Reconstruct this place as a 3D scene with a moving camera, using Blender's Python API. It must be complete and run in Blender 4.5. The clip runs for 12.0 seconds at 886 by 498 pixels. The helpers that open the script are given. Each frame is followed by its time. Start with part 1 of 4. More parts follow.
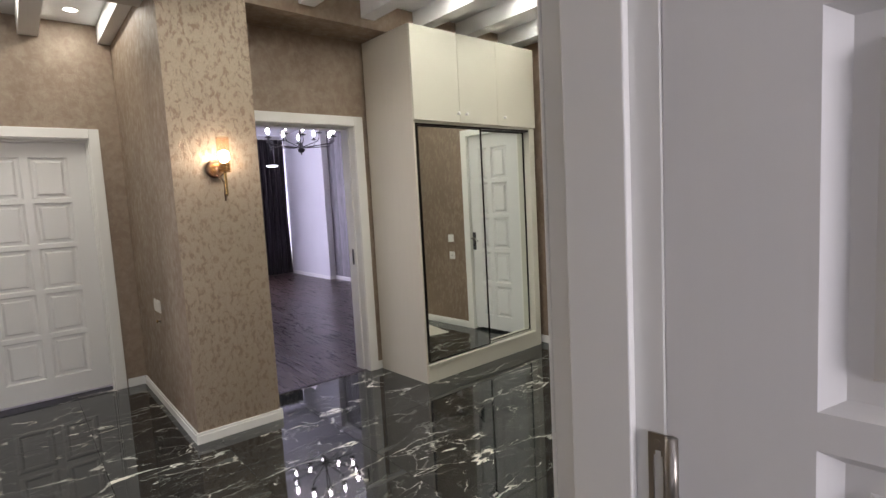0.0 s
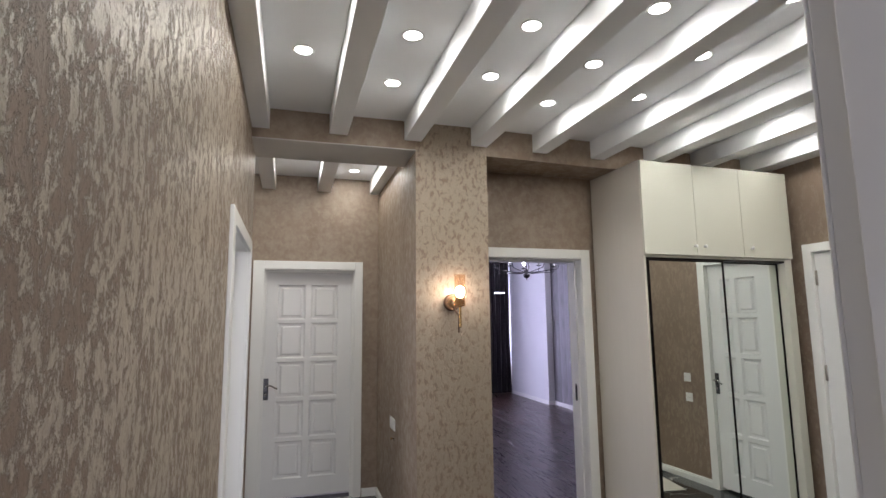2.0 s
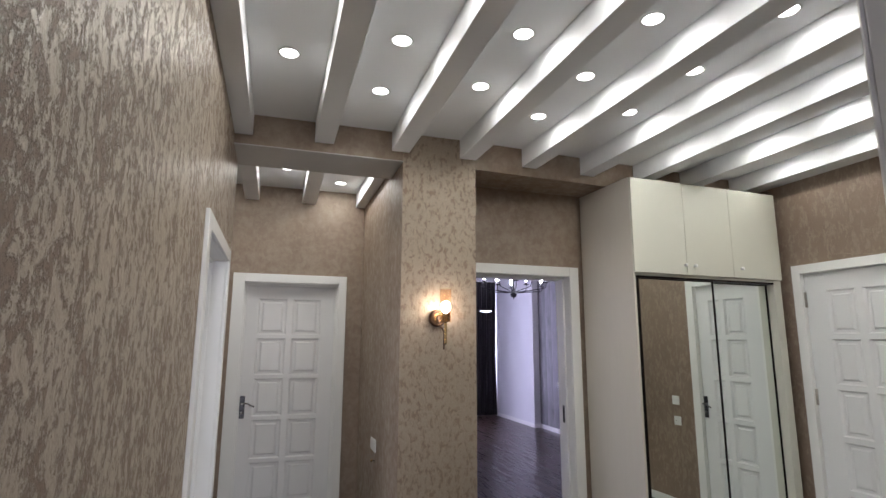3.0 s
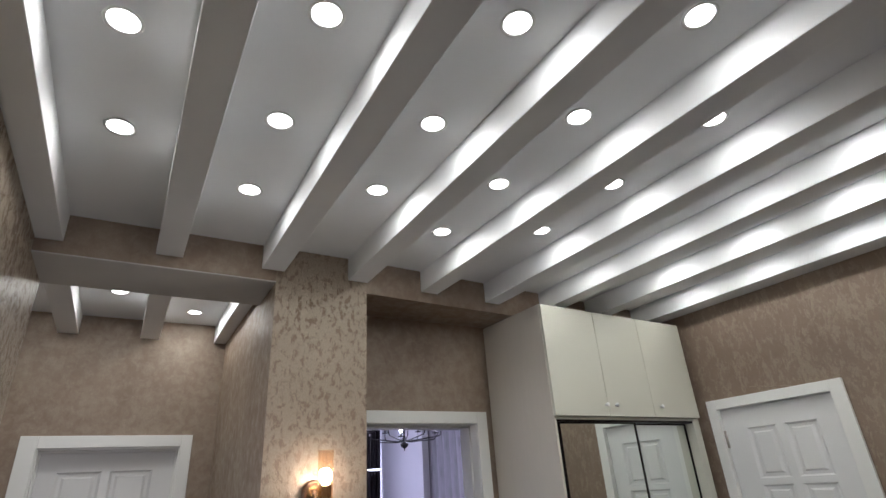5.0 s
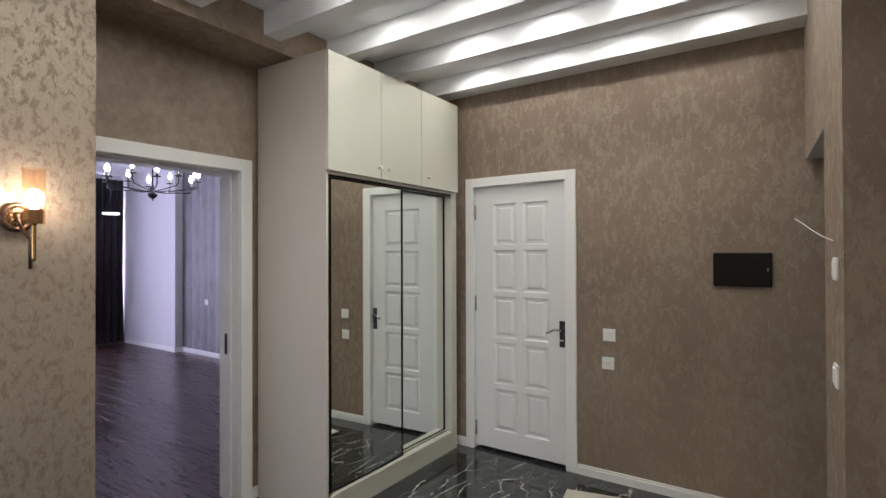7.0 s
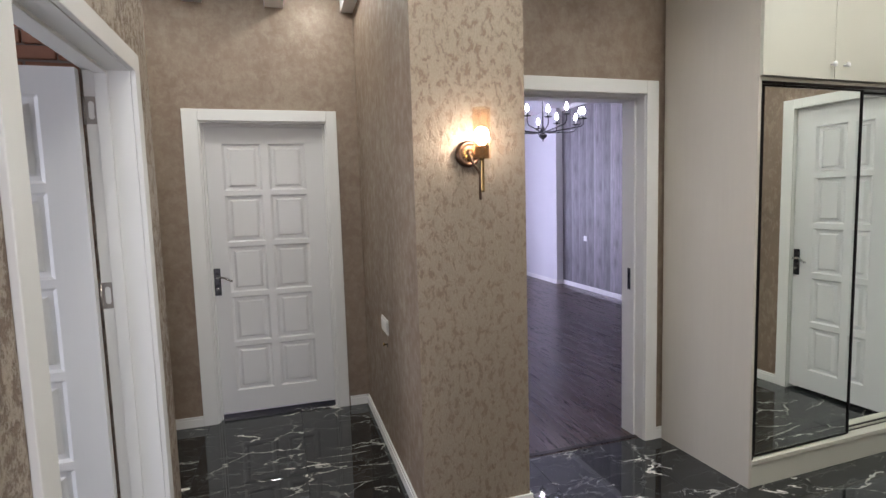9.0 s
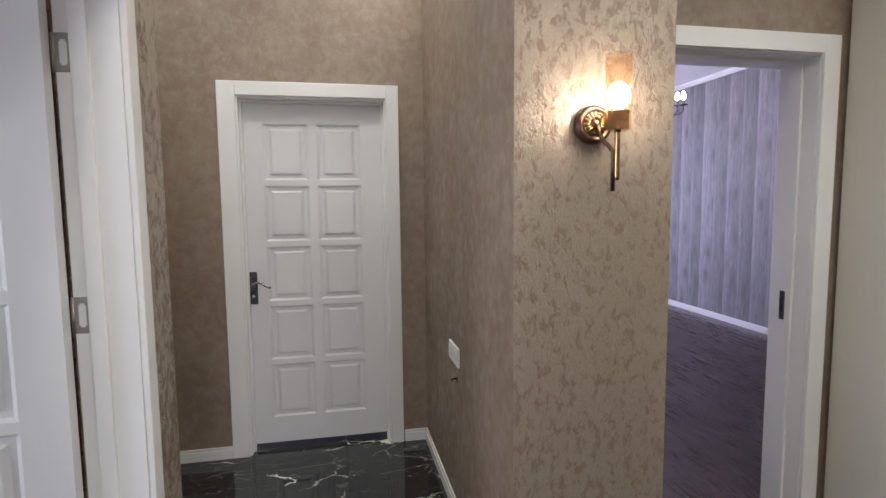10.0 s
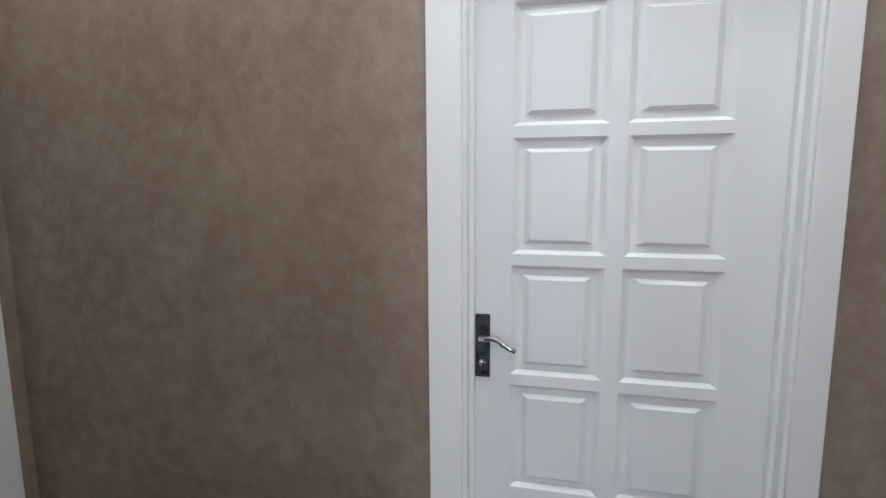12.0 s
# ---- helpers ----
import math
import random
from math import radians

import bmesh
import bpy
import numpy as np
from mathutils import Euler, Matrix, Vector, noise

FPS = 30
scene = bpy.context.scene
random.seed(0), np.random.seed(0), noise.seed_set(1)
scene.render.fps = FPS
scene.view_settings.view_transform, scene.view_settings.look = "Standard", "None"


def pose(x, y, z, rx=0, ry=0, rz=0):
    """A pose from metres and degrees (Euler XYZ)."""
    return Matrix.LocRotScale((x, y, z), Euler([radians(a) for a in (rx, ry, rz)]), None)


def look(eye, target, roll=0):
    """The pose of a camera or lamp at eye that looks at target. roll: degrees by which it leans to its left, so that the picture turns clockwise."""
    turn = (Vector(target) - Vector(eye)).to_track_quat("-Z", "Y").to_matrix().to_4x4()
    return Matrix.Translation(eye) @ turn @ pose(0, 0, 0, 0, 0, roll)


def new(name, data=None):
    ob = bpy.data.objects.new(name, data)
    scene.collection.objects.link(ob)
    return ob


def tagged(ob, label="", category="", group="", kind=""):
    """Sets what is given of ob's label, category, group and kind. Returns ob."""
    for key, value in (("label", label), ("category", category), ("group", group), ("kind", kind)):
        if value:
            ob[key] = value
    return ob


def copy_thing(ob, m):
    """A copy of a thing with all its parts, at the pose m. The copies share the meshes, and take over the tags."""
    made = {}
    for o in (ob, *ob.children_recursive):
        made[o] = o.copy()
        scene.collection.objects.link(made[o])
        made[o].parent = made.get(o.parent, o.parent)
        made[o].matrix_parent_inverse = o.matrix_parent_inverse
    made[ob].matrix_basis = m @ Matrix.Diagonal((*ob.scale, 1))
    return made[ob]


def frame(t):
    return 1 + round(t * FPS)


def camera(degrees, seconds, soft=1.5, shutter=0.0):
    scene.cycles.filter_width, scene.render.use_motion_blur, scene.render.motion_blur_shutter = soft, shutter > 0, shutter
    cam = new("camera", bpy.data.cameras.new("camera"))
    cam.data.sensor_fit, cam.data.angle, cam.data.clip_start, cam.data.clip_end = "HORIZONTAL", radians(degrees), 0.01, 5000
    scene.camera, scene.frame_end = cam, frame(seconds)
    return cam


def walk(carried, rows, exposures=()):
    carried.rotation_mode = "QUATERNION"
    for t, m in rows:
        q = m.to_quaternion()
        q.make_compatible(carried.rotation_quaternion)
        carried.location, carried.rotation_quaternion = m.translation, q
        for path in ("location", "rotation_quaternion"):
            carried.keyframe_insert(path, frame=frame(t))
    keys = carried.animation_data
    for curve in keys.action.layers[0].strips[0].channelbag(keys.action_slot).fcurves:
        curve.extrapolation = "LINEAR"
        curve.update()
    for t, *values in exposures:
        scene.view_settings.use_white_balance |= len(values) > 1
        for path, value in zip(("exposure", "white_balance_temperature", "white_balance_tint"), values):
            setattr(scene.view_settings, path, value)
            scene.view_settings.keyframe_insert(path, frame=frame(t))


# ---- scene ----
cam = camera(80.2, 12.0)
EXPOSURES = [(0.0, 0.33, 6950, 10), (1.5, 0.26, 6550, 10), (2.5, 0.15, 6450, 10), (4.5, -0.20, 6250, 10), (5.5, -0.24, 6300, 10), (6.5, -0.06, 6450, 10), (7.5, 0.24, 6550, 10),
             (9.5, 0.36, 6450, 10), (10.5, 0.36, 6450, 10), (11.0, 0.42, 6350, 10), (11.5, 0.78, 6000, 10), (12.0, 0.85, 5750, 10)]
PATH = [
    (0, (0.132, 0.077, 1.413), (1.389, 1.621, 1.222), -3.1),
    (0.5, (0.132, 0.221, 1.467), (1.038, 1.993, 1.271), -2.2),
    (0.7, (0.154, 0.239, 1.45), (0.949, 2.067, 1.287), -2.1),
    (1, (0.111, 0.224, 1.474), (0.804, 2.097, 1.373), -1.9),
    (1.5, (0.112, 0.136, 1.53), (0.7, 2.045, 1.624), -1.5),
    (2, (0.095, 0.081, 1.547), (0.645, 1.984, 1.817), -0.6),
    (2.5, (0.084, 0.087, 1.558), (0.626, 1.988, 1.859), 0.0),
    (2.7, (0.098, 0.114, 1.516), (0.655, 2.009, 1.828), 0.3),
    (4.3, (0.221, 0.572, 1.57), (0.967, 2.321, 2.192), -3.7),
    (4.5, (0.218, 0.646, 1.608), (0.969, 2.376, 2.274), -4.1),
    (5, (0.303, 0.777, 1.643), (1.249, 2.331, 2.474), -3.8),
    (5.5, (0.363, 0.905, 1.69), (1.679, 2.117, 2.584), -3.2),
    (6, (0.4, 1.002, 1.636), (2.029, 1.959, 2.293), -2.5),
    (6.5, (0.425, 1.011, 1.561), (2.16, 1.965, 1.843), -0.8),
    (7, (0.433, 0.972, 1.524), (2.065, 2.128, 1.54), -0.2),
    (7.5, (0.427, 0.89, 1.475), (1.773, 2.366, 1.37), -0.0),
    (7.7, (0.408, 0.887, 1.496), (1.617, 2.474, 1.357), -0.4),
    (9.3, (0.329, 1.479, 1.462), (0.858, 3.399, 1.286), -1.5),
    (9.5, (0.32, 1.623, 1.435), (0.832, 3.55, 1.27), -1.3),
    (10, (0.375, 1.986, 1.449), (0.769, 3.938, 1.265), -0.6),
    (10.5, (0.356, 2.373, 1.434), (0.668, 4.335, 1.201), -0.6),
    (11, (0.315, 2.811, 1.412), (0.491, 4.785, 1.147), -0.4),
    (11.3, (0.279, 3.106, 1.429), (0.316, 5.088, 1.162), -0.1),
    (11.5, (0.236, 3.273, 1.439), (0.17, 5.254, 1.169), 0.1),
    (12, (0.129, 3.678, 1.443), (-0.329, 5.605, 1.166), -0.4),
]
walk(cam, [(t, look(eye, target, roll)) for t, eye, target, roll in PATH], EXPOSURES)

# ---- world and sun ----
world = bpy.data.worlds.new("world")
scene.world = world
world.use_nodes = True
_sky = world.node_tree.nodes.new("ShaderNodeTexSky")
_sky.sky_type, _sky.sun_disc, _sky.sun_elevation, _sky.sun_rotation = "NISHITA", False, radians(35), radians(200)
_bg = world.node_tree.nodes["Background"]
_bg.inputs["Strength"].default_value = 0.10
world.node_tree.links.new(_sky.outputs[0], _bg.inputs["Color"])
sun = new("sun", bpy.data.lights.new("sun", "SUN"))
sun.data.energy, sun.data.angle, sun.data.color = 2.0, radians(0.5), (1.0, 0.95, 0.88)
sun.matrix_world = look((0, 0, 30), (6, -16, 0))

HALL_LIGHT = 9.0
SPOT_POWER = 1.72
PASSAGE_POWER = 2.5
SPOT_SPREAD = 180
LAMP_WARM = 80.0
DAY = (0.70, 0.70, 1.0)


def area_lamp(name, eye, target, w, h, energy, color=DAY):
    lamp = new(name, bpy.data.lights.new(name, "AREA"))
    lamp.data.shape, lamp.data.size, lamp.data.size_y, lamp.data.energy, lamp.data.color = "RECTANGLE", w, h, energy, color
    lamp.matrix_world = look(eye, target)
    return lamp


area_lamp("room_light", (3.08, 11.12, 1.5), (3.08, 0, 1.3), 3.2, 2.2, 155, (0.68, 0.655, 1.0))
area_lamp("room_light", (-3.05, 2.6, 1.4), (0, 2.6, 1.2), 1.2, 1.3, 38, (0.85, 0.86, 1.0))
# added lamp in the closed back room, no window there; lights the door gap
area_lamp("room_light", (-0.9, 7.4, 1.2), (-0.4, 5.2, 0.2), 0.8, 1.0, 12, (0.80, 0.75, 1.0))
area_lamp("room_light", (0.6, -2.85, 1.5), (0.5, 0, 1.2), 1.4, 1.3, 68, (0.86, 0.84, 1.0))


# ---- materials ----
def material(name):
    m = bpy.data.materials.new(name)
    m.use_nodes = True
    nt = m.node_tree
    return m, nt, nt.nodes["Principled BSDF"]


def link(nt, a, b):
    nt.links.new(a, b)


def node(nt, kind, **values):
    n = nt.nodes.new(kind)
    for key, value in values.items():
        n.inputs[key.replace("_", " ")].default_value = value
    return n


def place(nt, scale=(1, 1, 1), rotation=(0, 0, 0), shuffle=False, local=False):
    """World position, stretched; shuffle: another stretch of the pattern for each object."""
    if local:
        src = nt.nodes.new("ShaderNodeTexCoord").outputs["Object"]
    else:
        src = nt.nodes.new("ShaderNodeNewGeometry").outputs["Position"]
    if shuffle:
        info = nt.nodes.new("ShaderNodeObjectInfo")
        mul = nt.nodes.new("ShaderNodeVectorMath")
        mul.operation = "MULTIPLY_ADD"
        comb = nt.nodes.new("ShaderNodeCombineXYZ")
        for k, f in enumerate((37.0, 71.0, 13.0)):
            mm = nt.nodes.new("ShaderNodeMath")
            mm.operation = "MULTIPLY"
            mm.inputs[1].default_value = f
            link(nt, info.outputs["Random"], mm.inputs[0])
            link(nt, mm.outputs[0], comb.inputs[k])
        mul.inputs[1].default_value = (1, 1, 1)
        link(nt, src, mul.inputs[0])
        link(nt, comb.outputs[0], mul.inputs[2])
        src = mul.outputs[0]
    mp = nt.nodes.new("ShaderNodeMapping")
    mp.inputs["Scale"].default_value = scale
    mp.inputs["Rotation"].default_value = rotation
    link(nt, src, mp.inputs["Vector"])
    return mp.outputs[0]


def noise_of(nt, vec, scale, detail=4.0, rough=0.55, distortion=0.0):
    n = node(nt, "ShaderNodeTexNoise", Scale=scale, Detail=detail, Roughness=rough, Distortion=distortion)
    link(nt, vec, n.inputs["Vector"])
    return n.outputs["Fac"]


def ramp(nt, fac, stops):
    r = nt.nodes.new("ShaderNodeValToRGB")
    els = r.color_ramp.elements
    while len(els) < len(stops):
        els.new(0.5)
    for el, (pos, col) in zip(els, stops):
        el.position = pos
        el.color = (*col, 1) if hasattr(col, "__len__") else (col, col, col, 1)
    link(nt, fac, r.inputs[0])
    return r.outputs[0]


def mix(nt, fac, a, b, mode="MIX"):
    n = nt.nodes.new("ShaderNodeMix")
    n.data_type, n.blend_type = "RGBA", mode
    for value, slot in ((fac, 0), (a, 6), (b, 7)):
        if isinstance(value, (int, float)):
            n.inputs[slot].default_value = value if slot == 0 else (value, value, value, 1)
        elif isinstance(value, tuple):
            n.inputs[slot].default_value = (*value, 1)
        else:
            link(nt, value, n.inputs[slot])
    return n.outputs[2]


def math(nt, op, a, b=0.0, c=0.0):
    n = nt.nodes.new("ShaderNodeMath")
    n.operation = op
    for k, value in enumerate((a, b, c)):
        if isinstance(value, (int, float)):
            n.inputs[k].default_value = value
        else:
            link(nt, value, n.inputs[k])
    return n.outputs[0]


def bump(nt, bsdf, height, strength=0.3, distance=0.01):
    b = node(nt, "ShaderNodeBump", Strength=strength, Distance=distance)
    link(nt, height, b.inputs["Height"])
    link(nt, b.outputs[0], bsdf.inputs["Normal"])


def plaster(name, contrast, low, high, gloss, relief, scale=24.0, ragged=0.70, upright=0.7, swirl=0.8, shine=0.40, cloudy=0.30, patchy=1.0):
    """Brown plaster with a rubbed pearl coat: glossy ragged flakes, patchy over the wall, on a dull ground."""
    m, nt, b = material(name)
    v = place(nt, (1, 1, upright))
    flakes = noise_of(nt, v, scale, 8.0, ragged, swirl)
    warp = noise_of(nt, v, 4.0, 3.0)
    broad = noise_of(nt, place(nt), 1.4, 3.0)
    cloud = noise_of(nt, place(nt, (1, 1, 0.8)), 3.3, 5.0, 0.6)
    fine = noise_of(nt, place(nt, (1, 1, 0.6)), 150.0, 4.0, 0.65)
    field = math(nt, "ADD", flakes, math(nt, "MULTIPLY_ADD", warp, 0.22 * patchy, -0.11 * patchy))
    field = math(nt, "ADD", field, math(nt, "MULTIPLY_ADD", cloud, 0.16 * patchy, -0.08 * patchy))
    mask = ramp(nt, field, [(low, 0.0), (high, 1.0)])
    dull = ramp(nt, broad, [(0.3, (0.225, 0.162, 0.118)), (0.7, (0.262, 0.194, 0.143))])
    dull = mix(nt, math(nt, "MULTIPLY", fine, 0.25), dull, (0.19, 0.136, 0.098))
    dull = mix(nt, ramp(nt, cloud, [(0.42, 0.0), (0.70, cloudy)]), dull, (0.34, 0.265, 0.20))
    pearl = ramp(nt, fine, [(0.30, (0.36, 0.295, 0.220)), (0.65, (0.50, 0.432, 0.338))])
    link(nt, mix(nt, math(nt, "MULTIPLY", mask, contrast), dull, pearl), b.inputs["Base Color"])
    link(nt, math(nt, "MULTIPLY_ADD", mask, shine - 0.62, 0.62), b.inputs["Roughness"])
    link(nt, math(nt, "MULTIPLY", mask, gloss), b.inputs["Metallic"])
    lumps = noise_of(nt, v, scale * 0.6, 4.0, 0.6, 0.5)
    height = math(nt, "ADD", math(nt, "ADD", mask, math(nt, "MULTIPLY", fine, 1.1)), math(nt, "MULTIPLY", lumps, 2.5))
    bump(nt, b, height, relief, 0.0020)
    return m


def paint(name, color, rough=0.4, grain=0.0, grain_scale=(60, 60, 4), coat=0.0, marks=0.04):
    m, nt, b = material(name)
    broad = noise_of(nt, place(nt), 2.2, 3.0)
    darker = tuple(c * (1 - marks) for c in color)
    col = ramp(nt, broad, [(0.35, darker), (0.65, color)])
    fine = noise_of(nt, place(nt, grain_scale), 1.0, 3.0, 0.6)
    if grain:
        col = mix(nt, math(nt, "MULTIPLY", fine, grain), col, tuple(c * 0.72 for c in color))
    link(nt, col, b.inputs["Base Color"])
    link(nt, math(nt, "MULTIPLY_ADD", broad, 0.12, rough - 0.06), b.inputs["Roughness"])
    b.inputs["Coat Weight"].default_value = coat
    bump(nt, b, fine, 0.12 if grain else 0.05, 0.002)
    return m


def marble():
    m, nt, b = material("black_marble")
    v = place(nt, (0.75, 1.7, 1), (0, 0, -0.15), shuffle=True)
    long = place(nt, (0.5, 2.4, 1), (0, 0, -0.12), shuffle=True)
    zone = noise_of(nt, v, 1.6, 2.0)

    def vein(vec, scale, detail, distortion, width, low, high):
        ridge = math(nt, "ABSOLUTE", math(nt, "SUBTRACT", noise_of(nt, vec, scale, detail, 0.6, distortion), 0.5))
        part_of = ramp(nt, noise_of(nt, vec, scale * 1.7, 3.0), [(low, 0.0), (high, 1.0)])
        edge = math(nt, "DIVIDE", ridge, math(nt, "MULTIPLY_ADD", part_of, width, 0.0001))
        return ramp(nt, edge, [(0.55, 1.0), (1.0, 0.0)])

    def crackle(vec, scale, width, wobble, low, high):
        wob = node(nt, "ShaderNodeTexNoise", Scale=scale * 0.8, Detail=6.0, Roughness=0.6)
        link(nt, vec, wob.inputs["Vector"])
        shift = nt.nodes.new("ShaderNodeVectorMath")
        shift.operation = "MULTIPLY_ADD"
        shift.inputs[1].default_value = (wobble, wobble, wobble)
        link(nt, wob.outputs["Color"], shift.inputs[0])
        link(nt, vec, shift.inputs[2])
        cells = node(nt, "ShaderNodeTexVoronoi", Scale=scale)
        cells.feature = "DISTANCE_TO_EDGE"
        link(nt, shift.outputs[0], cells.inputs["Vector"])
        part_of = ramp(nt, noise_of(nt, vec, scale * 1.1, 3.0), [(low, 0.0), (high, 1.0)])
        edge = math(nt, "DIVIDE", cells.outputs["Distance"], math(nt, "MULTIPLY_ADD", part_of, width, 0.0001))
        return ramp(nt, edge, [(0.4, 1.0), (1.0, 0.0)])

    bold = vein(v, 1.3, 8.0, 0.7, 0.024, 0.56, 0.72)
    thin = crackle(v, 2.6, 0.030, 0.50, 0.46, 0.70)
    hair = crackle(v, 5.5, 0.034, 0.40, 0.42, 0.70)
    cloud = ramp(nt, noise_of(nt, long, 2.6, 6.0, 0.62, 0.8), [(0.36, (0.007, 0.008, 0.009)), (0.56, (0.022, 0.025, 0.026)), (0.74, (0.075, 0.081, 0.080))])
    col = mix(nt, math(nt, "MULTIPLY", hair, 0.38), cloud, (0.25, 0.255, 0.23))
    col = mix(nt, math(nt, "MULTIPLY", thin, 0.75), col, (0.50, 0.50, 0.45))
    col = mix(nt, bold, col, (0.74, 0.73, 0.65))
    link(nt, col, b.inputs["Base Color"])
    b.inputs["IOR"].default_value = 1.64
    link(nt, math(nt, "MULTIPLY_ADD", noise_of(nt, place(nt), 9.0, 3.0), 0.03, 0.02), b.inputs["Roughness"])
    return m


def wood_planks():
    m, nt, b = material("dark_wood_laminate")
    v = place(nt, (26, 1.6, 8), (0, 0, -0.0), shuffle=True)
    g = noise_of(nt, v, 2.0, 6.0, 0.6, 0.8)
    col = ramp(nt, g, [(0.3, (0.017, 0.008, 0.006)), (0.55, (0.040, 0.020, 0.015)), (0.8, (0.088, 0.046, 0.034))])
    info = nt.nodes.new("ShaderNodeObjectInfo")
    col = mix(nt, math(nt, "MULTIPLY", info.outputs["Random"], 0.5), col, (0.03, 0.016, 0.014))
    link(nt, col, b.inputs["Base Color"])
    link(nt, math(nt, "MULTIPLY_ADD", g, 0.12, 0.22), b.inputs["Roughness"])
    bump(nt, b, g, 0.05, 0.001)
    return m


def wood_paper():
    """Printed wallpaper: pale grey upright boards with darker edges and knots."""
    m, nt, b = material("grey_board_wallpaper")
    pos = nt.nodes.new("ShaderNodeNewGeometry").outputs["Position"]
    sep = nt.nodes.new("ShaderNodeSeparateXYZ")
    link(nt, pos, sep.inputs[0])
    boards = math(nt, "DIVIDE", sep.outputs[1], 0.21)
    board = math(nt, "FLOOR", boards)
    inside = math(nt, "FRACT", boards)
    comb = nt.nodes.new("ShaderNodeCombineXYZ")
    link(nt, board, comb.inputs[0])
    wn = nt.nodes.new("ShaderNodeTexWhiteNoise")
    link(nt, comb.outputs[0], wn.inputs["Vector"])
    g = noise_of(nt, place(nt, (1, 26, 1.4)), 1.5, 6.0, 0.62, 1.2)
    shade = math(nt, "ADD", math(nt, "MULTIPLY", wn.outputs["Value"], 0.25), math(nt, "MULTIPLY", g, 0.6))
    shade = math(nt, "ADD", shade, math(nt, "MULTIPLY", inside, 0.12))
    shade = math(nt, "ADD", shade, math(nt, "MULTIPLY_ADD", noise_of(nt, place(nt, (1, 9, 3)), 2.2, 7.0, 0.70, 0.6), 0.55, -0.275))
    col = ramp(nt, shade, [(0.25, (0.115, 0.112, 0.118)), (0.55, (0.225, 0.22, 0.228)), (0.85, (0.40, 0.39, 0.40))])
    kv = nt.nodes.new("ShaderNodeCombineXYZ")
    link(nt, boards, kv.inputs[0])
    link(nt, math(nt, "MULTIPLY_ADD", wn.outputs["Value"], 3.0, math(nt, "DIVIDE", sep.outputs[2], 0.52)), kv.inputs[1])
    vor = node(nt, "ShaderNodeTexVoronoi", Scale=1.0, Randomness=0.6)
    vor.voronoi_dimensions = "2D"
    link(nt, kv.outputs[0], vor.inputs["Vector"])
    knot = ramp(nt, vor.outputs["Distance"], [(0.07, 1.0), (0.16, 0.40), (0.38, 0.0)])
    col = mix(nt, math(nt, "MULTIPLY", knot, 0.85), col, (0.12, 0.115, 0.12))
    edge = math(nt, "LESS_THAN", inside, 0.035)
    col = mix(nt, math(nt, "MULTIPLY", edge, 0.6), col, (0.14, 0.135, 0.14))
    pale = math(nt, "GREATER_THAN", inside, 0.84)
    col = mix(nt, math(nt, "MULTIPLY", pale, 0.12), col, (0.42, 0.41, 0.43))
    link(nt, col, b.inputs["Base Color"])
    b.inputs["Roughness"].default_value = 0.6
    return m


def metal(name, color, rough=0.25, marks=0.1):
    m, nt, b = material(name)
    n = noise_of(nt, place(nt, local=True), 60.0, 3.0)
    link(nt, ramp(nt, n, [(0.3, tuple(c * (1 - marks) for c in color)), (0.7, color)]), b.inputs["Base Color"])
    b.inputs["Metallic"].default_value = 1.0
    link(nt, math(nt, "MULTIPLY_ADD", n, 0.12, rough - 0.06), b.inputs["Roughness"])
    return m


def glow(name, color, strength):
    m, nt, b = material(name)
    b.inputs["Base Color"].default_value = (*color, 1)
    b.inputs["Emission Color"].default_value = (*color, 1)
    b.inputs["Emission Strength"].default_value = strength
    return m


def glass(name, color=(1, 1, 1), rough=0.0):
    m, nt, b = material(name)
    b.inputs["Base Color"].default_value = (*color, 1)
    b.inputs["Transmission Weight"].default_value = 1.0
    b.inputs["Roughness"].default_value = rough
    b.inputs["IOR"].default_value = 1.45
    return m


def brick_clay():
    m, nt, b = material("red_brick")
    info = nt.nodes.new("ShaderNodeObjectInfo")
    n = noise_of(nt, place(nt, shuffle=True), 30.0, 5.0, 0.6)
    col = ramp(nt, info.outputs["Random"], [(0.0, (0.42, 0.20, 0.13)), (0.6, (0.52, 0.28, 0.19)), (1.0, (0.58, 0.36, 0.26))])
    link(nt, mix(nt, math(nt, "MULTIPLY", n, 0.5), col, (0.24, 0.12, 0.08)), b.inputs["Base Color"])
    b.inputs["Roughness"].default_value = 0.9
    bump(nt, b, n, 0.5, 0.004)
    return m


def fabric(name, color, rough=0.95):
    m, nt, b = material(name)
    n = noise_of(nt, place(nt), 220.0, 2.0)
    link(nt, mix(nt, math(nt, "MULTIPLY", n, 0.5), color, tuple(c * 0.5 for c in color)), b.inputs["Base Color"])
    b.inputs["Roughness"].default_value = rough
    b.inputs["Sheen Weight"].default_value = 0.2
    bump(nt, b, n, 0.3, 0.001)
    return m


PLASTER = plaster("pearl_plaster", 0.36, 0.49, 0.60, 0.45, 0.6, 30.0, 0.66, 0.5, 0.3, 0.36)
# pale flakes of these two; part of their contrast is gloss put into the colour
PLASTER_FLAKED = plaster("flaked_pearl_plaster", 0.9, 0.458, 0.502, 0.13, 0.9, 33.0, 0.84, 0.66, 0.3, 0.40, 0.3, 0.75)
PLASTER_PILLAR = plaster("gold_pearl_plaster", 0.60, 0.405, 0.500, 0.32, 0.9, 35.0, 0.66, 0.60, 0.3, 0.32, 0.25, 0.35)
PLASTER_CALM = plaster("calm_pearl_plaster", 0.34, 0.40, 0.66, 0.12, 0.3, 18.0, 0.62, 0.9, 0.3, 0.42, 0.45)
